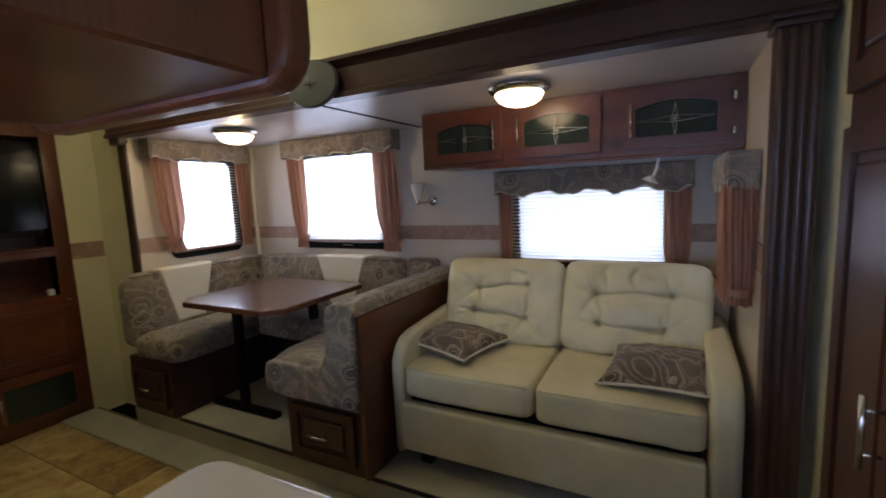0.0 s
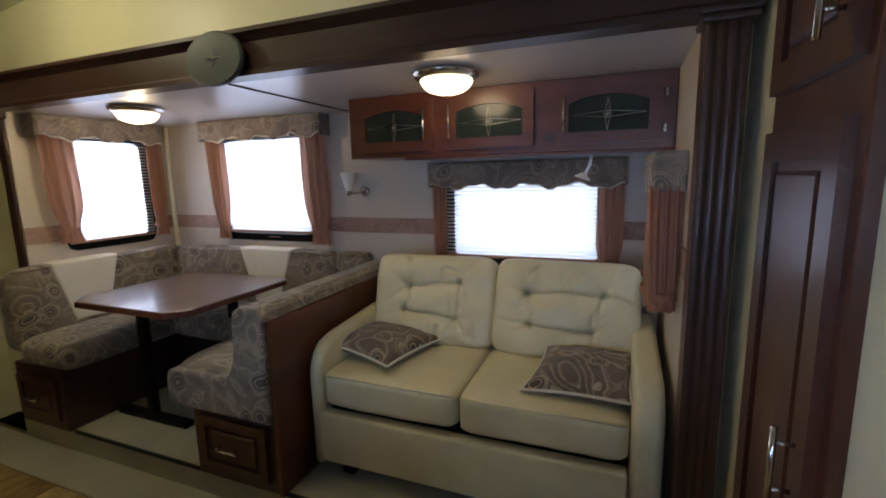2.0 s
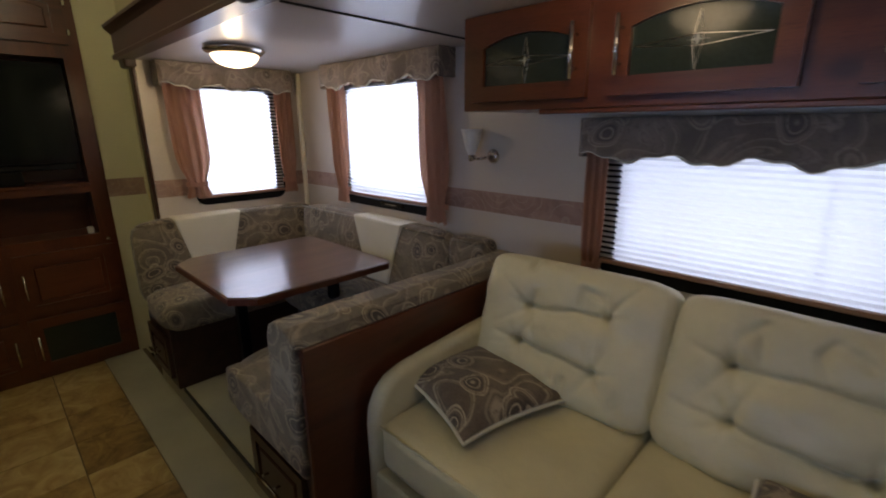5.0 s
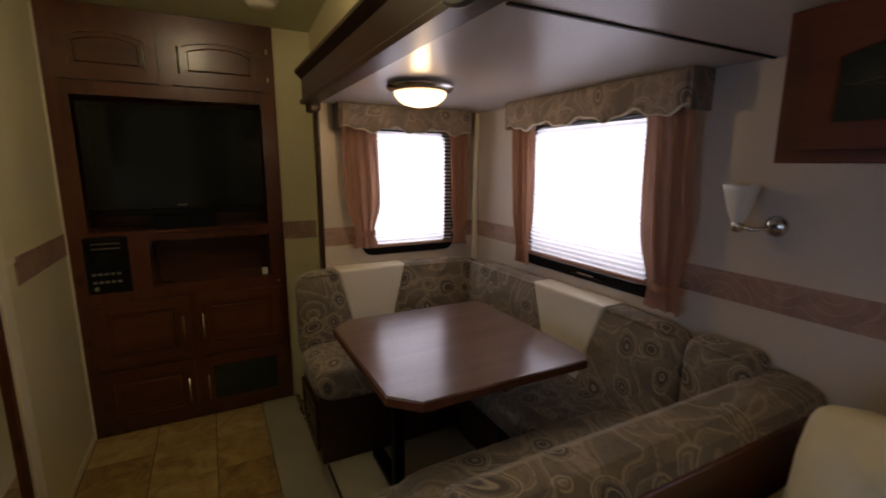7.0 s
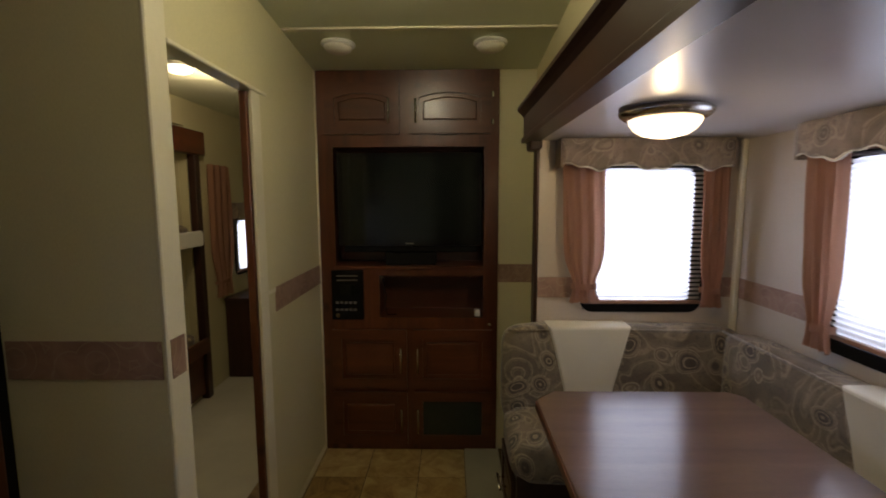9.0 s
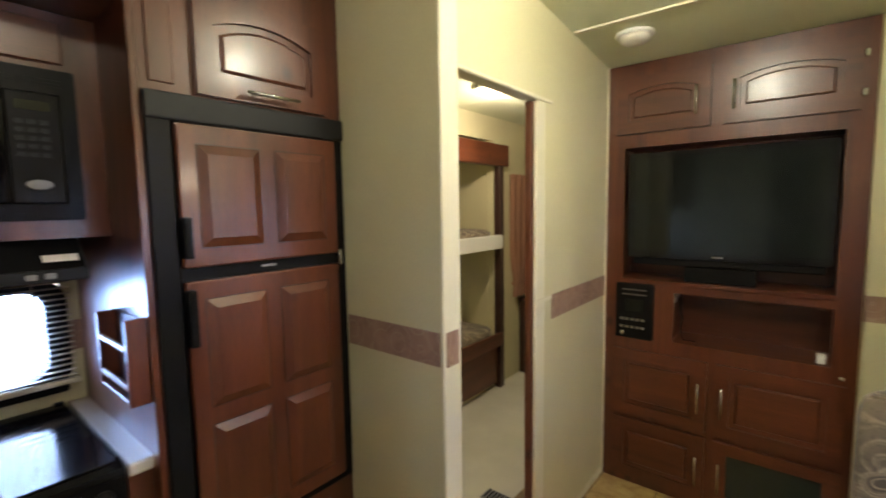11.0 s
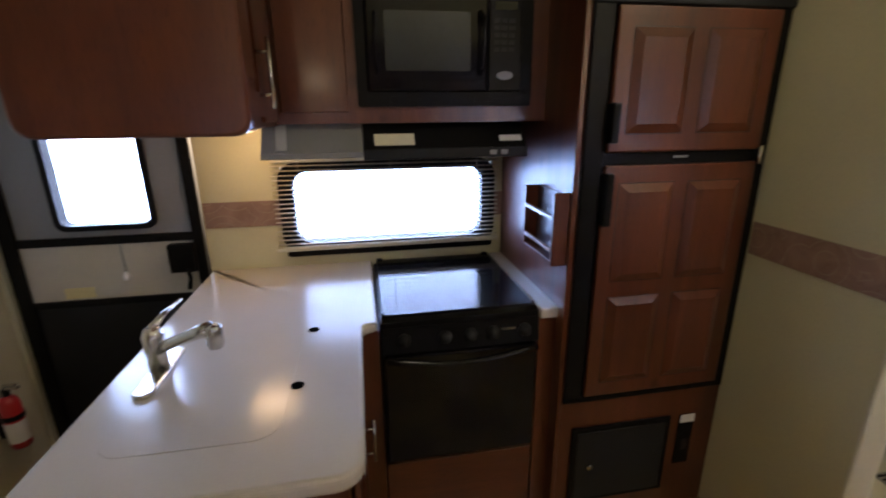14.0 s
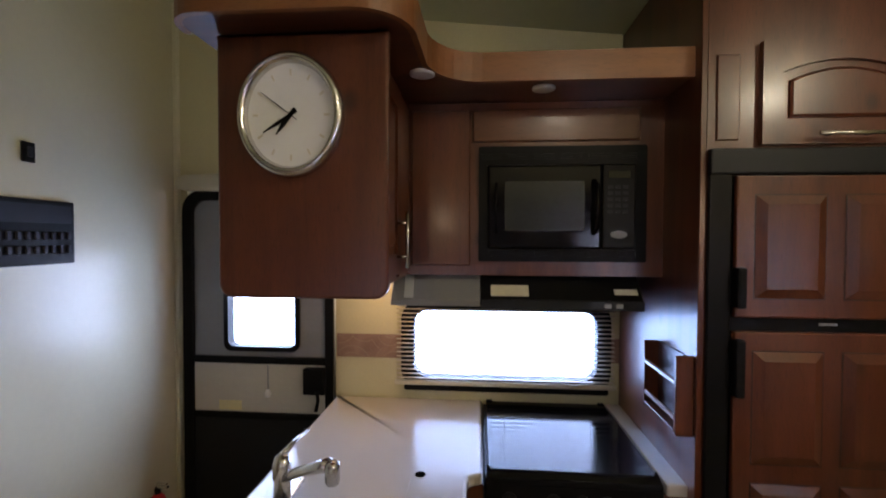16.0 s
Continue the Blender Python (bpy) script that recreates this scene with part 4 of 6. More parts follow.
def throw_pillow(m, label, s=0.20):
    ob = thing("throw_pillow", m.translation, label, "pillow", "throw pillows")
    bm = bmesh.new()
    n = 22

    def fn(sign):
        def f(u, v):
            a, c = 2 * u - 1, 2 * v - 1
            k = 1 - 0.09 * (1 - abs(c) ** 1.5) * abs(a) ** 2 if abs(a) > abs(c) else 1
            pin_a = 1 - 0.10 * (1 - c * c)
            pin_c = 1 - 0.10 * (1 - a * a)
            h = 0.058 * ((1 - a * a) * (1 - c * c)) ** 0.42 + 0.006 * noise.noise(Vector((a * 2.3, c * 2.3, sign * 3)))
            return m @ Vector((a * s * pin_a, c * s * pin_c, sign * max(h, 0.001)))
        return f

    grid_sheet(bm, fn(1), n, n)
    grid_sheet(bm, fn(-1), n, n)
    bmesh.ops.remove_doubles(bm, verts=bm.verts, dist=0.003)
    part("cover", bm, PILLOWCLOTH, ob, smooth=True)
    rim = []
    for k in range(4):
        for i in range(12):
            f = 2 * i / 12 - 1
            a, c = ((f, -1), (1, f), (-f, 1), (-1, -f))[k]
            rim.append(m @ Vector((a * s * (1 - 0.10 * (1 - c * c)), c * s * (1 - 0.10 * (1 - a * a)), 0)))
    rim.append(rim[0])
    part("piping", tube(bmesh.new(), rim, 0.006, 6, False), CREAMCLOTH, ob, "pale grey piping", True)


throw_pillow(pose(-0.835, 2.19, 0.700, -1, 3, -14), "brown paisley throw pillow with pale piping lying on the sofa", 0.215)
throw_pillow(pose(0.115, 2.125, 0.705, 5, -4, -6), "brown paisley throw pillow with pale piping leaning on the arm")


def dinette():
    left = thing("dinette_bench", (-2.75, 2.2, 0.14), "paisley dinette bench with a cream back panel against the end wall", "bench", "dinette benches")
    part("base", box(-2.985, -2.56, 1.69, 2.75, 0.14, 0.50, 0.004), DARKWOOD_X, left)
    cab_door(left, "y", 1.69, -1, -2.95, -2.60, 0.20, 0.44, DARKWOOD_X, 0, None, 0.04, (0.32, -2.84, -2.72, True), "framed drawer front", "drawer")
    c = cushion((0.42, 1.02, 0.15), (12, 22, 5), 8, 0.12, (), 0.004, 31, 2)
    part("seat_cushion", placed(c, Matrix.Translation((-2.68, 2.17, 0.575))), FABRIC, left, smooth=True)
    c = cushion((0.13, 1.13, 0.50), (5, 22, 12), 8, 0.1, (), 0.003, 32, 0)
    part("backrest", placed(c, Matrix.Translation((-2.92, 2.225, 0.785))), FABRIC, left, smooth=True)
    part("welt", tube(bmesh.new(), [(-2.862, 1.68, 1.020), (-2.862, 2.66, 1.020)], 0.006, 6), FABRIC, left, smooth=True)
    bm = bmesh.new()
    prism(bm, [(1.87, 1.041), (2.25, 1.041), (2.16, 0.67), (1.96, 0.67)], "x", -2.975, -2.843, 0.012, 2)
    part("inset_panel", bm, CREAMCLOTH, left, "cream fabric panel")

    back = thing("dinette_bench", (-2.1, 2.6, 0.14), "paisley dinette bench with a cream back panel under the window", "bench", "dinette benches")
    part("base", box(-2.555, -1.62, 2.42, 2.785, 0.14, 0.50, 0.004), DARKWOOD_X, back)
    c = cushion((1.0, 0.42, 0.15), (22, 12, 5), 8, 0.12, (), 0.004, 33, 2)
    part("seat_cushion", placed(c, Matrix.Translation((-2.04, 2.50, 0.575))), FABRIC, back, smooth=True)
    for x0, x1, seed in ((-2.88, -1.442, 34), (-1.438, -1.22, 38)):
        c = cushion((x1 - x0, 0.13, 0.50), (26, 5, 12), 9, 0.1, (), 0.004, seed, 1)
        part("backrest", placed(c, Matrix.Translation(((x0 + x1) / 2, 2.73, 0.785))), FABRIC, back, smooth=True)
        part("welt", tube(bmesh.new(), [(x0 + 0.02, 2.672, 1.020), (x1 - 0.02, 2.672, 1.020)], 0.006, 6), FABRIC, back, smooth=True)
    bm = bmesh.new()
    prism(bm, [(-2.21, 1.041), (-1.77, 1.041), (-1.90, 0.67), (-2.10, 0.67)], "y", 2.653, 2.785, 0.012, 2)
    part("inset_panel", bm, CREAMCLOTH, back, "cream fabric panel")

    right = thing("dinette_bench", (-1.35, 2.2, 0.14), "paisley dinette bench with a wooden divider towards the sofa", "bench", "dinette benches")
    part("base", box(-1.575, -1.09, 1.69, 2.75, 0.14, 0.50, 0.004), DARKWOOD_X, right)
    cab_door(right, "y", 1.69, -1, -1.53, -1.14, 0.19, 0.45, DARKWOOD_X, 0, None, 0.04, (0.32, -1.43, -1.28, True), "framed drawer front", "drawer")
    part("divider", box(-1.095, -1.072, 1.68, 2.795, 0.14, 0.93, 0.004), CHERRY_Y, right, "cherry divider panel")
    bm = bmesh.new()
    prof = [(-1.69, 0.50), (-1.69, 0.60), (-1.675, 0.645), (-1.64, 0.66), (-1.36, 0.655), (-1.31, 0.675), (-1.28, 0.72), (-1.265, 0.80), (-1.26, 0.93), (-1.245, 0.965), (-1.21, 0.985), (-1.13, 0.985), (-1.09, 0.965), (-1.076, 0.935), (-1.098, 0.93), (-1.098, 0.48), (-1.57, 0.48)]
    prism(bm, prof, "y", 1.66, 2.795, 0.014, 3)
    part("upholstery", bm, FABRIC, right, smooth=False)
    c = cushion((0.40, 1.0, 0.06), (12, 22, 4), 6, 0.3, (), 0.004, 36, 2)
    part("seat_cushion", placed(c, Matrix.Translation((-1.49, 2.19, 0.645))), FABRIC, right, smooth=True)


dinette()


def dinette_table():
    ob = thing("dinette_table", (-2.09, 2.12, 0.14), "brown laminate dinette table with clipped corners on black pedestals", "table")
    c = 0.085
    x0, x1, y0, y1 = -2.50, -1.68, 1.735, 2.525
    pts = [(x0 + c, y0), (x1 - c, y0), (x1, y0 + c), (x1, y1 - c * 0.5), (x1 - c * 0.5, y1), (x0 + c * 0.5, y1), (x0, y1 - c * 0.5), (x0, y0 + c)]
    part("tabletop", prism(bmesh.new(), pts, "z", 0.853, 0.888, 0.004, 2), TABLEWOOD, ob)
    big = [(u + (0.004 if u > -2.09 else -0.004), v + (0.004 if v > 2.1 else -0.004)) for u, v in pts]
    part("edge_band", ring_prism(bmesh.new(), big, [(u * 0.999 + -2.09 * 0.001, v * 0.999 + 2.13 * 0.001) for u, v in pts], "z", 0.856, 0.883), CHERRY_X, ob, "lighter wood edge band")
    for x, y in ((-2.24, 1.955), (-2.0, 2.36)):
        leg = part("pedestal", box(x - 0.025, x + 0.025, y - 0.025, y + 0.025, 0.15, 0.83, 0.006), BLACK, ob)
        part("foot", box(x - 0.28, x + 0.28, y - 0.03, y + 0.03, 0.14, 0.175, 0.008, 2), BLACK, leg)
        part("top_plate", box(x - 0.2, x + 0.2, y - 0.03, y + 0.03, 0.83, 0.853), BLACK, leg)


dinette_table()


# ---- media cabinet ----
def media_cabinet():
    x = -3.578
    ob = thing("media_cabinet", (-3.6, 1.14, 0.0), "built-in cherry media cabinet with open niches and framed doors", "cabinet")
    holes = ((0.695, 1.617, 1.215, 1.945), (0.965, 1.615, 0.885, 1.155), (0.668, 0.86, 0.88, 1.18))
    body = wall_cells(bmesh.new(), "x", -3.596, x, 0.602, 1.706, 0.0, 2.395, holes)
    part("face_frame", body, CHERRY_V, ob)
    part("niche_lip", box(-3.596, x + 0.012, 0.69, 1.62, 1.195, 1.217, 0.003), CHERRY_Y, ob)
    part("tv_recess", box(-3.86, -3.85, 0.66, 1.622, 1.195, 1.95), CHERRY_Y, ob, "shaded recess")
    part("niche_back", box(-3.86, -3.85, 0.66, 1.622, 0.87, 1.195), CHERRY_Y, ob)
    for y0, y1 in ((0.648, 0.66), (1.622, 1.634)):
        part("niche_side", box(-3.86, -3.598, y0, y1, 0.86, 1.96), CHERRY_V, ob)
    part("niche_side", box(-3.85, -3.60, 0.94, 0.955, 0.882, 1.195), CHERRY_V, ob)
    for z0, z1 in ((0.858, 0.882), (1.195, 1.214), (1.95, 1.965)):
        part("niche_board", box(-3.85, -3.598, 0.66, 1.622, z0, z1), CHERRY_Y, ob)
    F = ("x", x, 1)
    cab_door(ob, *F, 0.655, 1.105, 2.02, 2.32, CHERRY_Y, 0.03, None, 0.06, (1.045, 2.08, 2.22))
    cab_door(ob, *F, 1.165, 1.655, 2.02, 2.32, CHERRY_Y, 0.03, None, 0.06, (1.205, 2.08, 2.22))
    cab_door(ob, *F, 0.66, 1.135, 0.43, 0.81, CHERRY_Y, 0, None, 0.06, (1.10, 0.54, 0.70))
    cab_door(ob, *F, 1.175, 1.672, 0.43, 0.81, CHERRY_Y, 0, None, 0.06, (1.205, 0.54, 0.70))
    cab_door(ob, *F, 0.66, 1.135, 0.05, 0.40, CHERRY_Y, 0, None, 0.06, (1.10, 0.14, 0.30))
    cab_door(ob, *F, 1.175, 1.672, 0.05, 0.40, CHERRY_Y, 0, CABGLASS, 0.06, (1.205, 0.14, 0.30))
    for z in (2.09, 2.25):
        part("hinge", box(x, x + 0.016, 1.658, 1.672, z - 0.016, z + 0.016, 0.003), CHROME, ob)


media_cabinet()


def television():
    ob = thing("television", (-3.58, 1.16, 1.217), "black flat television in the cabinet recess, switched off", "television")
    part("bezel", ring_prism(bmesh.new(), round_rect(0.71, 1.605, 1.34, 1.915, 0.015), round_rect(0.735, 1.582, 1.372, 1.89, 0.006), "x", -3.66, -3.604), BLACKGLOSS, ob)
    part("screen", prism(bmesh.new(), round_rect(0.73, 1.587, 1.367, 1.895, 0.006), "x", -3.655, -3.610), SCREEN, ob, "glossy dark screen")
    part("speaker_bar", box(-3.655, -3.607, 0.74, 1.58, 1.30, 1.338, 0.006), BLACK, ob)
    part("stand", box(-3.70, -3.62, 1.0, 1.32, 1.214, 1.30, 0.006), BLACK, ob)
    part("badge", box(-3.605, -3.602, 1.13, 1.18, 1.352, 1.36), LEAD, ob)


television()


def stereo():
    ob = thing("stereo", (-3.575, 0.764, 0.87), "black wall stereo with a small display and buttons", "stereo")
    part("case", box(-3.595, -3.566, 0.662, 0.866, 0.872, 1.19, 0.012, 2), BLACK, ob)
    part("display", box(-3.566, -3.564, 0.715, 0.815, 1.03, 1.10, 0.001), SCREEN, ob)
    for z in (1.128, 1.155):
        part("disc_slot", box(-3.566, -3.563, 0.70, 0.83, z - 0.003, z + 0.003), LEAD, ob)
    for r in range(2):
        for k in range(5):
            u = 0.70 + 0.028 * k
            z = 0.985 - 0.045 * r
            part("button", box(-3.566, -3.561, u - 0.010, u + 0.010, z - 0.007, z + 0.007, 0.002), LEAD, ob)
    part("knob", lathe(bmesh.new(), [(0, 0), (0.014, 0), (0.013, 0.012), (0, 0.013)], pose(-3.566, 0.705, 0.905, 0, 90, 0), 16), CHROME, ob, smooth=True)


stereo()


def niche_things():
    ob = thing("cable_outlet", (-3.59, 0.99, 1.1), "small white cable outlet in the open niche", "outlet")
    part("plate", box(-3.70, -3.64, 0.955, 0.961, 1.09, 1.15, 0.003), WHITE, ob)
    part("plug", lathe(bmesh.new(), [(0, 0), (0.008, 0), (0.008, 0.014), (0, 0.015)], pose(-3.67, 0.961, 1.13, -90, 0, 0), 12), WHITE, ob)
    ob = thing("cable", (-3.588, 0.992, 0.98), "dark coiled cable hanging in the niche", "cable")
    part("cord", tube(bmesh.new(), [(-3.67, 0.975, 1.13), (-3.66, 0.985, 1.05), (-3.65, 0.996, 1.01), (-3.66, 0.986, 0.95), (-3.65, 1.0, 0.888), (-3.66, 1.06, 0.886)], 0.004, 6), BLACK, ob, smooth=True)
    ob = thing("power_adapter", (-3.58, 1.58, 0.9), "small white power adapter on the niche shelf", "adapter")
    part("case", box(-3.66, -3.62, 1.565, 1.60, 0.882, 0.925, 0.005), WHITE, ob)
    ob = thing("keyhole", (-3.578, 1.65, 0.84), "small chrome lock on the media cabinet", "lock")
    part("barrel", lathe(bmesh.new(), [(0, 0), (0.011, 0), (0.010, 0.006), (0, 0.007)], pose(-3.578, 1.655, 0.842, 0, 90, 0), 14), CHROME, ob, smooth=True)


niche_things()


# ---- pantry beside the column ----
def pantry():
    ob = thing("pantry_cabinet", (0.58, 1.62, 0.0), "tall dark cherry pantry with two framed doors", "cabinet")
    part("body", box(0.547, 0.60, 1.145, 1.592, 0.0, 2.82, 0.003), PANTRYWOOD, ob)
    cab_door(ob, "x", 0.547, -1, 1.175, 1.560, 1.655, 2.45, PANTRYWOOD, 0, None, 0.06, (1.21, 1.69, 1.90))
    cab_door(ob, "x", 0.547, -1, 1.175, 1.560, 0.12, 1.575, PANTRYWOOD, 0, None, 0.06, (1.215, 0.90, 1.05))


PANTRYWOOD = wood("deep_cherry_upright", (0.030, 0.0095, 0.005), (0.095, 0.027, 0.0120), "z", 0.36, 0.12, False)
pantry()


# ---- kitchen ----
def countertop():
    ob = thing("countertop", (-0.36, 0.0, 0.93), "cream solid-surface countertop with rounded edges", "countertop")
    outline = round_rect(-0.70, -0.045, -0.635, 0.705, 0.06, 6, (0, 0, 1, 1))[7:]
    outline += [(-0.70, 0.085), (-0.706, 0.064), (-0.722, 0.052), (-0.740, 0.046), (-0.748, 0.036), (-0.748, -0.635)]
    part("peninsula_top", prism(bmesh.new(), outline, "z", 0.893, 0.932, 0.012, 3), COUNTER, ob)
    part("stove_side", box(-1.398, -1.322, -0.635, 0.055, 0.893, 0.932, 0.008, 2), COUNTER, ob)
    # sink cover, almost flush in the top
    part("sink_cover", prism(bmesh.new(), round_rect(-0.52, -0.15, 0.0, 0.565, 0.06), "z", 0.930, 0.9330, 0.0004, 1), COUNTER, ob)
    # Flat black discs on the top paint the shade inside the finger holes.
    for x, y in ((-0.547, 0.06), (-0.534, 0.371)):
        part("finger_hole", lathe(bmesh.new(), [(0, 0.0), (0.017, 0.0), (0.017, 0.0018), (0, 0.002)], pose(x, y, 0.9325), 20), HOLE_SHADE, ob, "finger hole drawn as a flat shade-black disc")


countertop()


def base_cabinets():
    ob = thing("peninsula_cabinet", (-0.37, 0.3, 0.0), "cherry base cabinet under the peninsula counter", "cabinet")
    part("body", box(-0.665, -0.075, -0.635, 0.665, 0.0, 0.893, 0.004), CHERRY_V, ob)
    cab_door(ob, "x", -0.665, -1, 0.10, 0.62, 0.10, 0.66, CHERRY_V, 0, None, 0.06, (0.16, 0.48, 0.64))
    part("drawer_front", box(-0.683, -0.665, 0.10, 0.62, 0.70, 0.86, 0.006), CHERRY_Y, ob)
    part("end_rail", box(-0.62, -0.12, 0.665, 0.678, 0.10, 0.84, 0.004), CHERRY_V, ob)
    ob = thing("stove_cabinet", (-1.04, -0.3, 0.0), "cherry cabinet around the stove", "cabinet")
    part("side_left", box(-0.752, -0.668, -0.635, 0.03, 0.0, 0.893), CHERRY_V, ob)
    part("side_right", box(-1.398, -1.322, -0.635, 0.04, 0.0, 0.893), CHERRY_V, ob)
    part("lower_front", box(-1.32, -0.755, -0.55, 0.03, 0.0, 0.335, 0.003), CHERRY_X, ob)


base_cabinets()


def stove():
    ob = thing("stove", (-1.035, -0.3, 0.335), "black gas range with a glass cover and five knobs", "stove")
    part("body", box(-1.318, -0.757, -0.60, 0.02, 0.34, 0.90, 0.004), BLACK, ob)
    door = part("oven_door", box(-1.312, -0.763, 0.02, 0.055, 0.365, 0.80, 0.008, 2), BLACKGLOSS, ob)
    bm = bmesh.new()
    pts = [(-1.30 + 0.525 * i / 10, 0.085 + 0.012 * math.sin(math.pi * i / 10), 0.805 - 0.028 * math.sin(math.pi * i / 10)) for i in range(11)]
    tube(bm, pts, 0.013, 8)
    for x in (-1.29, -0.785):
        tube(bm, [(x, 0.05, 0.80), (x, 0.09, 0.80)], 0.008)
    part("door_handle", bm, BLACKGLOSS, door, "glossy dark curved oven handle", True)
    panel = part("control_panel", prism(bmesh.new(), [(-0.02, 0.815), (0.062, 0.815), (0.050, 0.905), (-0.02, 0.915)], "x", -1.316, -0.759, 0.004, 1), BLACK, ob)
    for x in (-0.835, -0.975, -1.065, -1.145, -1.26):
        m = pose(x, 0.058, 0.862, -82, 0, 0)
        part("knob", lathe(bmesh.new(), [(0, 0), (0.024, 0), (0.024, 0.006), (0.018, 0.01), (0.017, 0.026), (0, 0.027)], m, 20), DARKGREY, panel, smooth=True)
    part("badge", box(-1.225, -1.175, 0.0585, 0.0605, 0.868, 0.876), LEAD, panel)
    top = part("cooktop", box(-1.318, -0.757, -0.60, 0.045, 0.90, 0.925, 0.006, 2), BLACK, ob)
    part("glass_cover", prism(bmesh.new(), round_rect(-1.305, -0.77, -0.59, 0.025, 0.02), "z", 0.934, 0.944, 0.003, 2), BLACKGLOSS, top, "black glass cover")
    part("cover_lip", prism(bmesh.new(), [(0.0, 0.926), (0.045, 0.926), (0.03, 0.938), (0.0, 0.944)], "x", -1.312, -0.763), BLACKGLOSS, top)
    for x in (-1.29, -0.785):
        part("cover_hinge", box(x - 0.015, x + 0.015, -0.60, -0.575, 0.925, 0.95, 0.004), BLACK, top)


stove()


def faucet():
    ob = thing("faucet", (-0.165, 0.24, 0.93), "nickel kitchen faucet with a single lever and pull-out head", "faucet")
    bm = prism(bmesh.new(), [(-0.165 + 0.026 * math.cos(a) , 0.24 + (0.10 if math.sin(a) > 0 else -0.10) + 0.026 * math.sin(a)) for a in [k * math.pi / 10 for k in range(20)]], "z", 0.932, 0.946, 0.004, 2)
    part("deck_plate", bm, CHROME, ob, smooth=False)
    m = pose(-0.165, 0.24, 0.945)
    part("column", lathe(bmesh.new(), [(0, 0), (0.025, 0), (0.024, 0.05), (0.027, 0.06), (0.027, 0.10), (0.02, 0.12), (0, 0.125)], m, 20), CHROME, ob, smooth=True)
    part("spout", tube(bmesh.new(), [(-0.165, 0.245, 1.0), (-0.22, 0.27, 1.035), (-0.30, 0.31, 1.075), (-0.335, 0.325, 1.09)], [0.014, 0.015, 0.017, 0.02], 12), CHROME, ob, smooth=True)
    part("spray_head", lathe(bmesh.new(), [(0, 0.012), (0.018, 0.01), (0.02, 0.0), (0.02, -0.04), (0.017, -0.048), (0, -0.048)], pose(-0.345, 0.33, 1.09), 20), CHROME, ob, smooth=True)
    part("lever", tube(bmesh.new(), [(-0.165, 0.24, 1.065), (-0.18, 0.19, 1.085), (-0.20, 0.12, 1.095)], [0.012, 0.007, 0.005], 10), CHROME, ob, smooth=True)


faucet()


def hanging_cabinet():
    ob = thing("hanging_cabinet", (-0.31, -0.1, 1.555), "cherry hanging cabinet above the peninsula with rounded lower corners", "cabinet")
    part("body", box(-0.465, -0.115, -0.635, 0.405, 1.56, 2.19, 0.003), CHERRY_V, ob)
    part("end_panel", prism(bmesh.new(), round_rect(-0.518, -0.095, 1.553, 2.19, 0.035, 5, (1, 1, 0, 0)), "y", 0.405, 0.437, 0.008, 3), CHERRY_V, ob)
    cab_door(ob, "x", -0.465, -1, 0.07, 0.385, 1.59, 2.16, CHERRY_V, 0, None, 0.06, (0.142, 1.61, 1.78))
    part("filler", box(-0.477, -0.465, -0.14, 0.06, 1.575, 2.17, 0.003), CHERRY_V, ob)


hanging_cabinet()


def wall_clock():
    at = (-0.287, 0.44, 1.991)
    ob = thing("wall_clock", at, "round white wall clock with a brushed silver rim", "clock")
    m = Matrix.Translation(at) @ Matrix.Rotation(radians(-90), 4, "X") @ Matrix.Diagonal((0.865, 1, 1, 1))
    prof = [(0.122, -0.002), (0.146, -0.002), (0.149, 0.010), (0.146, 0.024), (0.138, 0.032), (0.129, 0.030), (0.125, 0.018), (0.122, 0.012)]
    bm = bmesh.new()
    n = 48
    rings = [[bm.verts.new(m @ Vector((r * math.cos(2 * math.pi * k / n), r * math.sin(2 * math.pi * k / n), h))) for k in range(n)] for r, h in prof]
    for i in range(len(rings)):
        a, c = rings[i], rings[(i + 1) % len(rings)]
        for k in range(n):
            bm.faces.new((a[k], a[(k + 1) % n], c[(k + 1) % n], c[k]))
    part("rim", bm, CHROME, ob, "brushed silver rim", True)
    face = part("dial", lathe(bmesh.new(), [(0, 0), (0.125, 0), (0.125, 0.010), (0, 0.010)], m, 40), WHITE, ob, "white dial")
    for k in range(12):
        bm = bmesh.new()
        bx(bm, -0.0025, 0.0025, 0.093, 0.108, 0.010, 0.0112)
        part("hour_mark", placed(bm, m @ Matrix.Rotation(radians(30 * k), 4, "Z")), CREAMCLOTH, face, "faint hour mark")
    for nm, ang, ln, wd in (("hour_pointer", 222, 0.062, 0.005), ("minute_pointer", 242, 0.088, 0.0035), ("second_pointer", 303, 0.098, 0.001)):
        bm = bmesh.new()
        prism(bm, [(-wd, -0.02), (wd, -0.02), (wd * 1.2, ln * 0.5), (0.0006, ln), (-0.0006, ln), (-wd * 1.2, ln * 0.5)], "z", 0.0125, 0.0145)
        # seen from the room, clockwise angles run the other way about the dial's outward axis
        part(nm, placed(bm, m @ Matrix.Rotation(radians(180), 4, "Z") @ Matrix.Rotation(radians(-ang), 4, "Z")), BLACK, face, "black clock pointer")


wall_clock()


def under_cabinet_light():
    ob = thing("under_cabinet_light", (-0.29, -0.40, 1.555), "small white lamp under the hanging cabinet, lit warm", "lamp")
    part("housing", box(-0.345, -0.235, -0.47, -0.33, 1.538, 1.559, 0.005, 2), WHITE, ob)
    part("lens", box(-0.33, -0.25, -0.455, -0.345, 1.534, 1.538, 0.001), WARMLENS, ob, "lit warm lens")


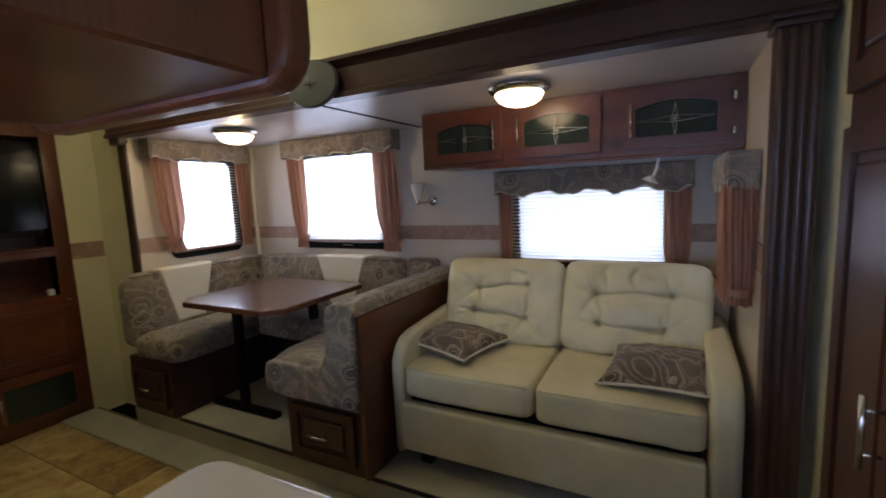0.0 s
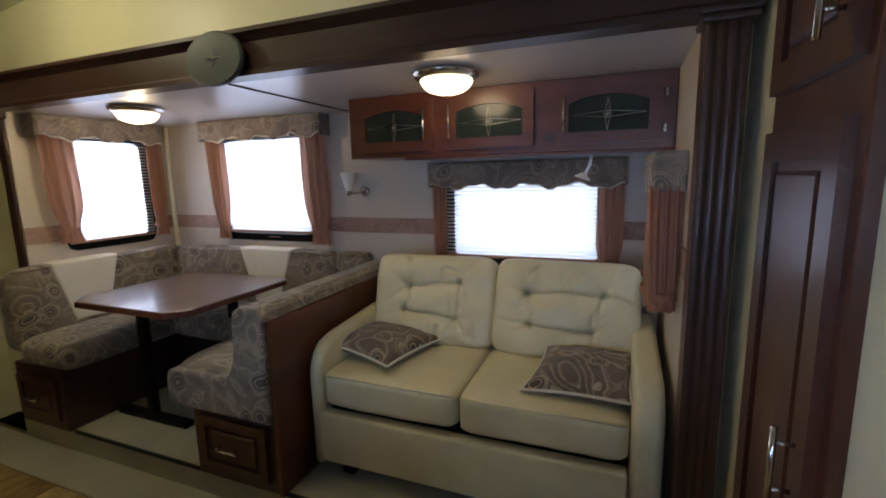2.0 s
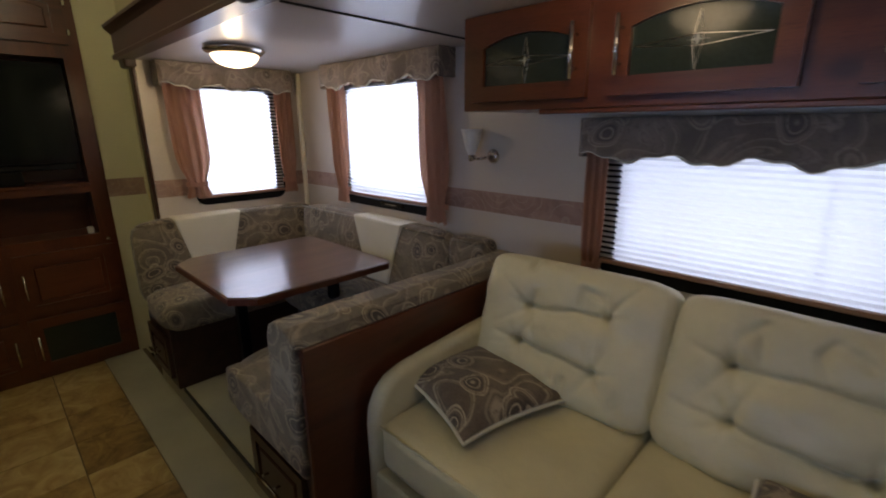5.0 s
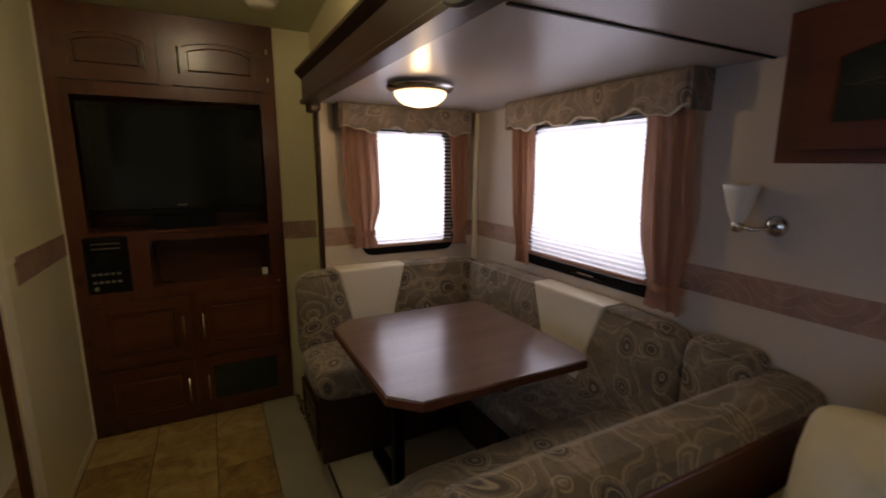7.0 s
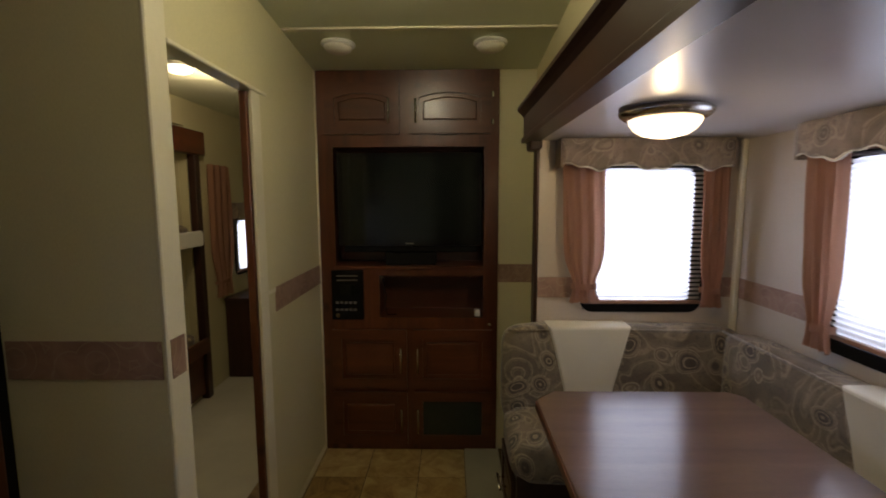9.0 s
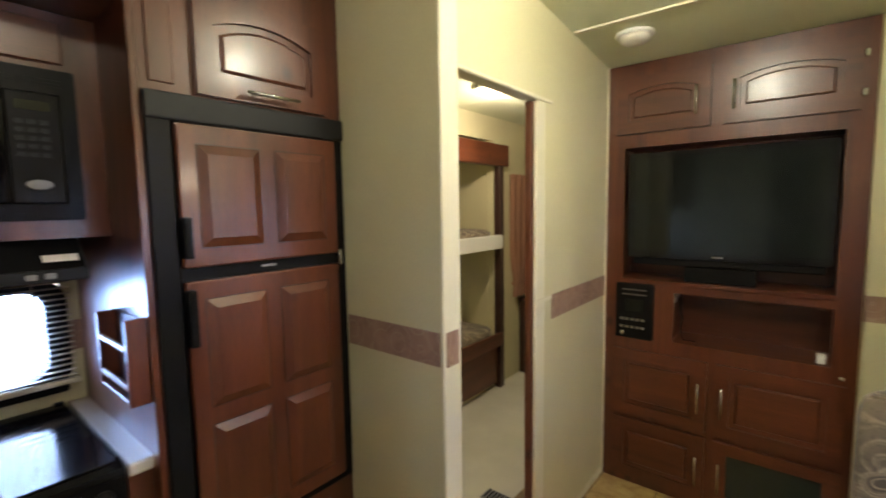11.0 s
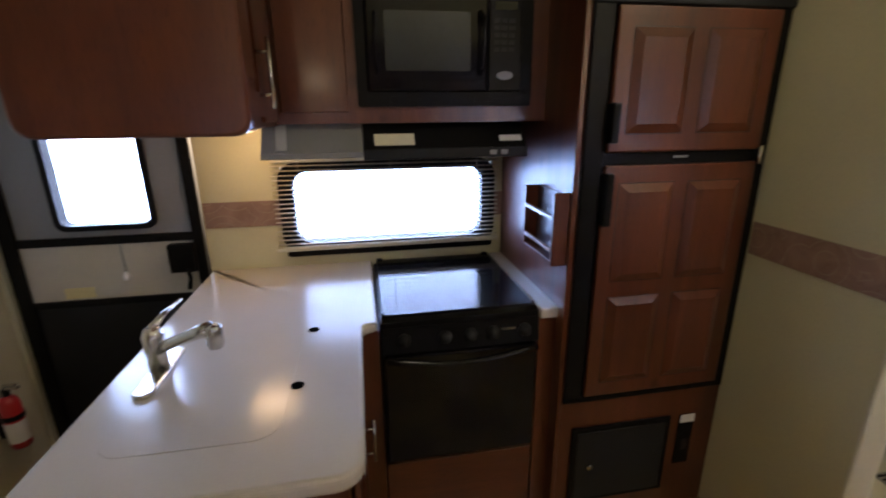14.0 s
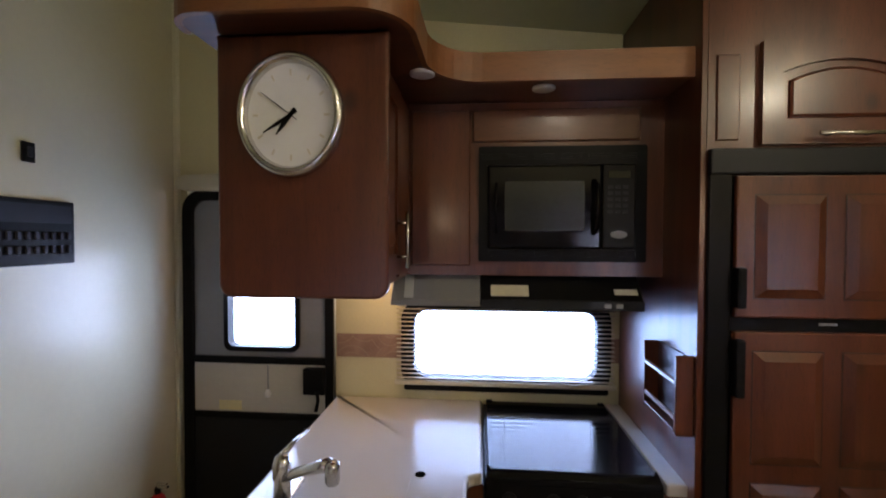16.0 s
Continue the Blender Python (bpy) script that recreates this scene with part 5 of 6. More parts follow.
WARMLENS = lamp_glass("lit_warm_lens", (1.0, 0.7, 0.35), 1.2)
under_cabinet_light()


def valance_shelf():
    """The curved wooden soffit that sweeps from the wall over the hanging cabinet to the refrigerator."""
    ob = thing("curved_soffit", (-0.7, 0.0, 2.19), "honey cherry soffit with a sweeping curved front and puck lights", "soffit")
    outline = [(-0.02, -0.635), (-0.02, 0.44)]
    for i in range(7):
        a = i / 6 * math.pi / 2
        outline.append((-0.115 + 0.085 * math.cos(a) + 0.01, 0.455 + 0.085 * math.sin(a)))
    outline.append((-0.44, 0.54))
    for i in range(1, 9):
        a = i / 8 * math.pi / 2
        outline.append((-0.44 - 0.14 * math.sin(a), 0.40 + 0.14 * math.cos(a)))
    for i in range(1, 9):
        a = i / 8 * math.pi / 2
        outline.append((-0.74 + 0.16 * math.cos(a), 0.24 - 0.18 * math.sin(a)))
    outline += [(-1.33, 0.06), (-1.384, 0.06), (-1.384, -0.635)]
    edge = outline[1:-1]
    inner = []
    for i, (u, v) in enumerate(edge):
        p, q = edge[max(i - 1, 0)], edge[min(i + 1, len(edge) - 1)]
        d = Vector((q[0] - p[0], q[1] - p[1])).normalized()
        inner.append((u - d.y * 0.016, v + d.x * 0.016))
    part("board", prism(bmesh.new(), [(-0.036, -0.635)] + inner + [(-1.382, -0.635)], "z", 2.197, 2.207), CHERRY_X, ob)
    bm = bmesh.new()
    rows = []
    for (u, v), (a, c) in zip(edge, inner):
        rows.append([bm.verts.new((u, v, 2.194)), bm.verts.new((u, v, 2.285)), bm.verts.new((a, c, 2.285)), bm.verts.new((a, c, 2.194))])
    for r, s in zip(rows, rows[1:]):
        for k in range(4):
            bm.faces.new((r[k], r[(k + 1) % 4], s[(k + 1) % 4], s[k]))
    bm.faces.new(rows[0])
    bm.faces.new(rows[-1][::-1])
    part("fascia", bm, HONEY, ob, "honey-coloured bent wood fascia")
    for x, y in ((-0.56, 0.138), (-0.943, -0.02)):
        part("puck_light", lathe(bmesh.new(), [(0, 0.0), (0.038, 0.0), (0.038, -0.006), (0.03, -0.01), (0, -0.011)], pose(x, y, 2.197), 24), PUCK, ob, "unlit puck light", True)


HONEY = wood("honey_cherry", (0.16, 0.060, 0.020), (0.31, 0.122, 0.042), "x", rough=0.45, coat=0.1, knots=False)
valance_shelf()


def microwave_cabinet():
    ob = thing("microwave_cabinet", (-0.95, -0.35, 1.565), "cherry wall cabinet around the microwave", "cabinet")
    body = wall_cells(bmesh.new(), "y", -0.18, -0.16, -1.398, -0.467, 1.565, 2.192, ((-1.318, -0.735, 1.62, 2.03),))
    part("face_frame", body, CHERRY_V, ob)
    part("body", box(-1.398, -0.467, -0.635, -0.42, 1.565, 2.192), CHERRY_V, ob)
    part("floor_board", box(-1.398, -0.467, -0.42, -0.18, 1.565, 1.59), CHERRY_X, ob)
    part("upper_panel", prism(bmesh.new(), round_rect(-1.30, -0.71, 2.05, 2.165, 0.004), "y", -0.16, -0.148, 0.004, 1), CHERRY_X, ob)
    part("side_panel", box(-0.70, -0.485, -0.16, -0.150, 1.60, 2.165, 0.004), CHERRY_V, ob)


microwave_cabinet()


def microwave():
    ob = thing("microwave", (-1.026, -0.2, 1.62), "built-in black microwave with a vented trim frame", "microwave")
    part("trim_frame", ring_prism(bmesh.new(), round_rect(-1.322, -0.731, 1.617, 2.032, 0.008), round_rect(-1.283, -0.762, 1.662, 1.965, 0.006), "y", -0.162, -0.146), BLACK, ob)
    for z0 in (1.632, 1.985):
        for k in range(6):
            x = -1.29 + 0.095 * k
            for r in range(3):
                part("vent_slot", box(x, x + 0.075, -0.146, -0.1445, z0 + 0.009 * r, z0 + 0.009 * r + 0.005), BLACK, ob)
    part("case", box(-1.283, -0.762, -0.41, -0.165, 1.66, 1.967), BLACK, ob)
    door = part("door", box(-1.165, -0.765, -0.165, -0.138, 1.664, 1.963, 0.008, 2), BLACKGLOSS, ob)
    part("door_pane", prism(bmesh.new(), round_rect(-1.105, -0.825, 1.728, 1.905, 0.008), "y", -0.138, -0.1365), GLASSGREY, door, "grey see-through pane")
    bm = bmesh.new()
    tube(bm, [(-1.137, -0.137, 1.72), (-1.142, -0.112, 1.74), (-1.144, -0.105, 1.81), (-1.142, -0.112, 1.885), (-1.137, -0.137, 1.905)], 0.009, 10)
    part("handle", bm, BLACKGLOSS, door, "glossy bowed handle", True)
    part("door_bead", tube(bmesh.new(), [(-0.795, -0.137, 1.72), (-0.79, -0.125, 1.81), (-0.795, -0.137, 1.90)], 0.005, 8), BLACKGLOSS, door, smooth=True)
    panel = part("control_panel", box(-1.282, -1.168, -0.165, -0.140, 1.664, 1.963, 0.005, 2), BLACK, ob)
    part("display", box(-1.262, -1.188, -0.140, -0.1385, 1.915, 1.94), SCREEN, panel)
    for r in range(5):
        for k in range(3):
            x, z = -1.256 + 0.026 * k, 1.79 + 0.022 * r
            part("key", box(x, x + 0.018, -0.140, -0.1385, z, z + 0.012), DARKGREY, panel)
    part("start_key", lathe(bmesh.new(), [(0, 0), (0.014, 0), (0.013, 0.004), (0, 0.005)], Matrix.Translation((-1.225, -0.140, 1.715)) @ Matrix.Rotation(radians(-90), 4, "X") @ Matrix.Diagonal((2.1, 1, 1, 1)), 20), GREY, panel, "grey oval key")


GLASSGREY = plain("microwave_pane", (0.022, 0.025, 0.027), 0.25, vary=0.15)
microwave()


CLOUDYSTRIP = translucent("cloudy_strip", (0.62, 0.62, 0.62), 0.35)


def range_hood():
    ob = thing("range_hood", (-1.02, -0.35, 1.45), "black range hood with a grey side and warning labels", "range hood")
    part("canopy", prism(bmesh.new(), [(-0.635, 1.563), (-0.20, 1.563), (-0.125, 1.478), (-0.125, 1.447), (-0.635, 1.447)], "x", -1.31, -0.74, 0.003, 1), BLACK, ob)
    part("front_lip", box(-1.311, -0.739, -0.127, -0.119, 1.446, 1.482, 0.003), DARKGREY, ob)
    part("label_sheet", placed(box(-0.068, 0.068, -0.001, 0.001, -0.024, 0.024), pose(-0.845, -0.150, 1.511, 41.4, 0, 0)), PALELABEL, ob, "pale cream label")
    part("label_sheet", placed(box(-0.04, 0.04, -0.001, 0.001, -0.012, 0.012), pose(-1.255, -0.149, 1.510, 41.4, 0, 0)), WHITE, ob, "small white label")
    for x in (-1.225, -1.185):
        part("switch", box(x - 0.012, x + 0.012, -0.120, -0.115, 1.456, 1.472, 0.002), GREY, ob)
    ob = thing("hood_side_panel", (-0.575, -0.35, 1.45), "grey metal panel beside the range hood", "panel")
    part("panel", prism(bmesh.new(), [(-0.635, 1.563), (-0.20, 1.563), (-0.13, 1.475), (-0.635, 1.475)], "x", -0.738, -0.412, 0.003, 1), GREY, ob)
    part("pale_strip", placed(box(-0.017, 0.017, -0.001, 0.001, -0.05, 0.05), pose(-0.475, -0.1635, 1.522, 38.5, 0, 4)), CLOUDYSTRIP, ob, "pale translucent strip")
    part("lip", box(-0.738, -0.412, -0.132, -0.122, 1.455, 1.477, 0.003), GREY, ob)


range_hood()


def mini_blind():
    ob = thing("mini_blind", (-0.855, -0.6, 1.02), "metal mini blind with open slats at the kitchen window", "window blind")
    part("bottom_rail", box(-1.365, -0.335, -0.622, -0.598, 1.005, 1.025, 0.004), CREAMCLOTH, ob)
    part("head_rail", box(-1.355, -0.345, -0.632, -0.60, 1.40, 1.425, 0.003), CREAMCLOTH, ob)
    slat = None
    for i in range(18):
        z = 1.036 + i * 0.0205
        if slat is None:
            b = bmesh.new()

            def fn(u, v):
                return Vector((-1.355 + 1.01 * u, -0.626 + 0.024 * v, z + 0.003 * math.sin(math.pi * v)))

            slat = part("slat", grid_sheet(b, fn, 1, 4, (0, 0, -0.0006)), SLAT, ob)
        else:
            s2 = slat.copy()
            scene.collection.objects.link(s2)
            s2.location.z = slat.location.z + i * 0.0205
    for x in (-1.25, -0.855, -0.46):
        part("ladder_cord", tube(bmesh.new(), [(x, -0.601, 1.02), (x, -0.601, 1.41)], 0.0012, 5), CREAMCLOTH, ob)


SLAT = plain("blind_slat", (0.55, 0.48, 0.38), 0.4, vary=0.06)
mini_blind()
structure("trim_window_sill", prism(bmesh.new(), round_rect(-1.33, -0.38, 0.978, 1.006, 0.012), "y", -0.638, -0.605, 0.004, 1), BLACK, "black lower window trim", "trim")


def fielded(x0, x1, z0, z1, y, slope=0.024, deep=0.012):
    """A panel field with long sloping bevels on all four sides."""
    bm = bmesh.new()
    rings = []
    for k, o in ((0.0, y - 0.004), (0.0, y + 0.002), (slope, y + deep), (slope + 0.002, y + deep + 0.001)):
        rings.append([bm.verts.new(p) for p in ((x0 + k, o, z0 + k), (x1 - k, o, z0 + k), (x1 - k, o, z1 - k), (x0 + k, o, z1 - k))])
    for r, s in zip(rings, rings[1:]):
        for k in range(4):
            bm.faces.new((r[k], r[(k + 1) % 4], s[(k + 1) % 4], s[k]))
    bm.faces.new(rings[0][::-1])
    bm.faces.new(rings[-1])
    return bm


def raised_door(parent, x0, x1, z0, z1, cols, rows, y, label):
    """A refrigerator door of framed raised panels."""
    door = part("door", box(x0, x1, y - 0.02, y, z0, z1, 0.006, 2), CHERRY_V, parent, label)
    sx, sz = 0.05, 0.055
    w = (x1 - x0 - sx * (cols + 1)) / cols
    h = (z1 - z0 - sz * (rows + 1)) / rows
    for i in range(cols):
        for j in range(rows):
            a, c = x0 + sx + i * (w + sx), z0 + sz + j * (h + sz)
            # No groove is cut: a flat dark-wood rim paints its shade around the panel.
            part("groove_shade", box(a - 0.001, a + w + 0.001, y - 0.001, y + 0.001, c - 0.001, c + h + 0.001), DARKWOOD_V, door)
            part("raised_panel", fielded(a + 0.003, a + w - 0.003, c + 0.003, c + h - 0.003, y), CHERRY_V, door)
    return door


def refrigerator():
    ob = thing("refrigerator", (-1.73, -0.1, 0.56), "two-door refrigerator with cherry panels in a black frame", "refrigerator")
    part("frame_left", box(-1.472, -1.405, 0.085, 0.112, 0.573, 1.945, 0.004), BLACK, ob)
    part("frame_right", box(-2.062, -2.02, 0.085, 0.112, 0.573, 1.945, 0.004), BLACK, ob)
    part("frame_top", box(-2.062, -1.405, 0.085, 0.122, 1.89, 1.965, 0.006, 2), DARKGREY, ob)
    part("frame_bottom", box(-2.062, -1.405, 0.085, 0.112, 0.565, 0.592, 0.004), BLACK, ob)
    part("cabinet_box", box(-2.06, -1.406, -0.63, 0.084, 0.565, 1.96), BLACK, ob)
    part("frame_middle", box(-2.02, -1.472, 0.085, 0.105, 1.43, 1.475), BLACK, ob)
    d = raised_door(ob, -2.018, -1.476, 1.472, 1.885, 2, 1, 0.125, "freezer door")
    part("door_handle", box(-1.50, -1.474, 0.10, 0.145, 1.50, 1.62, 0.008, 2), BLACK, d, "black moulded grip")
    d = raised_door(ob, -2.018, -1.476, 0.598, 1.432, 2, 2, 0.125, "refrigerator door")
    part("door_handle", box(-1.50, -1.474, 0.10, 0.145, 1.24, 1.41, 0.008, 2), BLACK, d, "black moulded grip")
    part("badge", box(-1.77, -1.72, 0.105, 0.108, 1.45, 1.457), LEAD, ob)
    part("hinge", lathe(bmesh.new(), [(0, -0.03), (0.009, -0.03), (0.009, 0.03), (0, 0.03)], pose(-2.03, 0.118, 1.453), 12), CHROME, ob, smooth=True)


refrigerator()


def fridge_cabinet():
    ob = thing("refrigerator_cabinet", (-1.73, -0.2, 0.0), "tall cherry cabinet around the refrigerator with an arched upper door", "cabinet")
    part("side_panel", box(-1.402, -1.384, -0.635, 0.10, 0.0, ceil_z(-1.4) - 0.004, 0.002), CHERRY_V, ob)
    face = wall_cells(bmesh.new(), "y", 0.08, 0.10, -2.066, -1.402, 0.0, 2.45, ((-2.062, -1.405, 0.567, 1.963),))
    part("face_frame", face, CHERRY_V, ob)
    part("upper_filler", box(-2.066, -1.384, 0.06, 0.10, 2.45, ceil_z(-2.06) + 0.02), CHERRY_V, ob)
    cab_door(ob, "y", 0.10, 1, -1.99, -1.545, 1.975, 2.27, CHERRY_V, 0.035, None, 0.055, (1.998, -1.86, -1.68, True), "upper door with an arched panel")
    part("narrow_panel", box(-1.49, -1.425, 0.10, 0.106, 1.99, 2.24, 0.003), CHERRY_V, ob)
    grille = part("vent_door", box(-1.865, -1.45, 0.10, 0.112, 0.10, 0.45, 0.006, 2), BLACK, ob, "black furnace access door")
    part("vent_field", box(-1.845, -1.47, 0.112, 0.116, 0.12, 0.43, 0.003), DARKGREY, grille)
    part("latch", lathe(bmesh.new(), [(0, 0), (0.012, 0), (0.011, 0.005), (0, 0.006)], pose(-1.53, 0.116, 0.27, -90, 0, 0), 14), CHROME, grille, smooth=True)


fridge_cabinet()


def monitor_plate():
    ob = thing("switch_plate", (-1.94, 0.10, 0.33), "black switch plate with a white label on the refrigerator cabinet", "switch")
    part("plate", box(-1.975, -1.905, 0.10, 0.106, 0.21, 0.445, 0.003), BLACK, ob)
    part("label_sheet", box(-1.972, -1.91, 0.106, 0.108, 0.41, 0.445), WHITE, ob)
    part("rocker", box(-1.955, -1.925, 0.106, 0.111, 0.28, 0.33, 0.003), DARKGREY, ob)


monitor_plate()


def spice_rack():
    ob = thing("spice_rack", (-1.36, -0.05, 1.10), "small cherry spice rack with pale rails on the refrigerator cabinet", "rack")
    x0, x1 = -1.384, -1.330
    part("end_board", box(x0, x1, 0.073, 0.088, 1.10, 1.345, 0.003), CHERRY_V, ob)
    part("end_board", box(x0, x1, -0.185, -0.170, 1.10, 1.335, 0.003), CHERRY_V, ob)
    part("shelf", box(x0, x1, -0.170, 0.073, 1.105, 1.117, 0.002), CHERRY_Y, ob)
    part("back_board", box(x0, x0 + 0.005, -0.170, 0.073, 1.117, 1.335), DARKWOOD_V, ob)
    for z in (1.145, 1.255):
        part("rail", box(x1 - 0.010, x1, -0.170, 0.073, z, z + 0.014, 0.002), PALEWOOD, ob, "pale rail")


PALEWOOD = wood("pale_edge_wood", (0.30, 0.20, 0.16), (0.48, 0.36, 0.30), "y", knots=False)
spice_rack()


# ---- entry ----
def entry_door():
    ob = thing("door_1", (0.335, -0.66, 0.0), "grey entry door with black trim and a small bright window", "door")
    ob["kind"] = "structure"
    y = -0.615
    part("leaf", wall_cells(bmesh.new(), "y", y - 0.045, y, -0.02, 0.695, 0.02, 1.90, ((0.15, 0.49, 1.165, 1.62),)), GREY, ob)
    for nm, x0, x1, z0, z1 in (("cross_bar", 0.0, 0.665, 1.085, 1.12), ("cross_bar", 0.0, 0.665, 0.815, 0.845), ("cross_bar", 0.0, 0.665, 0.02, 0.08)):
        part(nm, box(x0, x1, y, y + 0.018, z0, z1, 0.006, 2), BLACK, ob, "black trim")
    part("frame", ring_prism(bmesh.new(), round_rect(-0.04, 0.715, 0.0, 1.93, 0.10, 8, (0, 0, 1, 1)), round_rect(0.0, 0.665, 0.012, 1.88, 0.065, 8, (0, 0, 1, 1)), "y", y, y + 0.020), BLACK, ob, "black gasket frame with rounded upper corners")
    part("screen_panel", box(0.0, 0.665, y, y + 0.006, 0.845, 1.085), SCREENCREAM, ob, "cream sliding panel")
    part("lower_panel", box(0.0, 0.665, y, y + 0.006, 0.08, 0.815), DARKGREY, ob, "dark lower panel")
    part("window_frame", ring_prism(bmesh.new(), round_rect(0.13, 0.51, 1.145, 1.64, 0.04), round_rect(0.152, 0.488, 1.168, 1.618, 0.03), "y", y - 0.045, y + 0.014), BLACK, ob)
    pane = part("pane", box(0.14, 0.50, y - 0.03, y - 0.025, 1.155, 1.63), GLASS, ob)
    pane.visible_shadow = False
    lock = part("latch_box", box(-0.005, 0.10, y + 0.006, y + 0.05, 0.95, 1.075, 0.008, 2), BLACK, ob)
    part("lever", tube(bmesh.new(), [(0.03, y + 0.05, 0.97), (0.02, y + 0.06, 0.93), (0.03, y + 0.062, 0.88)], 0.009, 8), BLACK, lock, smooth=True)
    part("sticker", box(0.425, 0.54, y + 0.006, y + 0.008, 0.852, 0.90), YELLOW, ob, "yellow warning sticker")
    part("pull_cord", tube(bmesh.new(), [(0.29, y + 0.008, 1.08), (0.288, y + 0.01, 0.95)], 0.003, 6), GREY, ob)
    part("cord_knob", lathe(bmesh.new(), [(0, -0.02), (0.012, -0.015), (0.016, 0.0), (0.008, 0.02), (0, 0.022)], pose(0.288, y + 0.014, 0.94), 14), WHITE, ob, smooth=True)


SCREENCREAM = plain("cream_screen_panel", (0.50, 0.46, 0.38), 0.6, vary=0.06)
entry_door()


def door_pelmet():
    ob = thing("door_pelmet", (0.34, -0.6, 1.93), "padded taupe fabric pelmet above the entry door", "pelmet")
    c = cushion((0.80, 0.07, 0.085), (20, 6, 6), 5, 0.15, (), 0.006, 61, 1)
    part("padding", placed(c, Matrix.Translation((0.345, -0.602, 1.965))), CREAMCLOTH, ob, smooth=True)


door_pelmet()


def fire_extinguisher():
    ob = thing("fire_extinguisher", (0.70, -0.36, 0.33), "small red fire extinguisher with a white label on the bulkhead", "fire extinguisher")
    x, y = 0.685, -0.37
    part("bottle", lathe(bmesh.new(), [(0, 0.0), (0.030, 0.0), (0.034, 0.01), (0.034, 0.19), (0.028, 0.215), (0.014, 0.23), (0, 0.232)], pose(x, y, 0.33), 24), RED, ob, smooth=True)
    part("label_sheet", lathe(bmesh.new(), [(0.0345, 0.03), (0.0352, 0.03), (0.0352, 0.12), (0.0345, 0.12)], pose(x, y, 0.33), 24), WHITE, ob, "white label band")
    part("strap", lathe(bmesh.new(), [(0.035, 0.13), (0.037, 0.13), (0.037, 0.15), (0.035, 0.15)], pose(x, y, 0.33), 24), BLACK, ob)
    part("valve", lathe(bmesh.new(), [(0, 0), (0.012, 0), (0.014, 0.02), (0.008, 0.035), (0, 0.036)], pose(x, y, 0.56), 14), BLACK, ob, smooth=True)
    part("lever", box(x - 0.05, x + 0.01, y - 0.008, y + 0.008, 0.585, 0.597, 0.003), CHROME, ob)
    part("lever", box(x - 0.045, x + 0.005, y - 0.008, y + 0.008, 0.60, 0.608, 0.003), CHROME, ob)
    part("bracket", box(x + 0.02, x + 0.065, y - 0.02, y + 0.02, 0.38, 0.50), BLACK, ob)


fire_extinguisher()


def on_bulkhead(y):
    """The bulkhead's face at y, and the turn of a thing hung on it."""
    return 0.565 + (1.20 - y) * (0.77 - 0.565) / (1.20 + 0.64)


def control_panel():
    y, z = 0.18, 1.715
    x = on_bulkhead(y)
    m = pose(x, y, z, 0, 0, 5.4)
    ob = thing("control_panel", (x, y, z), "black wall control panel with two rows of rocker switches", "control panel")
    part("plate", placed(box(-0.014, 0.0, -0.155, 0.155, -0.105, 0.105, 0.006, 2), m), BLACK, ob)
    part("display", placed(box(-0.016, -0.014, -0.14, 0.14, 0.03, 0.09), m), DARKGREY, ob)
    for r in range(2):
        for k in range(9):
            u = -0.125 + 0.031 * k
            part("rocker", placed(box(-0.021, -0.014, u - 0.009, u + 0.009, -0.025 - 0.045 * r, 0.002 - 0.045 * r, 0.003), m), DARKGREY, ob)
    y, z = 0.19, 1.965
    x = on_bulkhead(y)
    m = pose(x, y, z, 0, 0, 5.4)
    ob = thing("wall_switch", (x, y, z), "small dark brown rocker switch on the bulkhead", "switch")
    part("plate", placed(box(-0.010, 0.0, -0.022, 0.022, -0.032, 0.032, 0.004, 2), m), BLACK, ob)
    part("rocker", placed(box(-0.015, -0.010, -0.010, 0.010, -0.016, 0.016, 0.002), m), DARKGREY, ob)


control_panel()


# ---- bunk room ----
def pocket_door():
    ob = thing("sliding_door", (-2.75, 0.56, 0.0), "brown wooden sliding door pushed back into the doorway", "door")
    part("leaf", box(-2.80, -2.705, 0.540, 0.572, 0.01, 2.08, 0.003), CHERRY_V, ob)
    part("catch_strap", box(-2.86, -2.70, 0.596, 0.600, 1.205, 1.225, 0.002), TRIM, ob, "pale catch strap")
    structure("trim_doorway_jamb", box(-2.802, -2.72, 0.574, 0.589, 0.0, 2.085, 0.002), TRIM, "cream door jamb", "trim")


pocket_door()


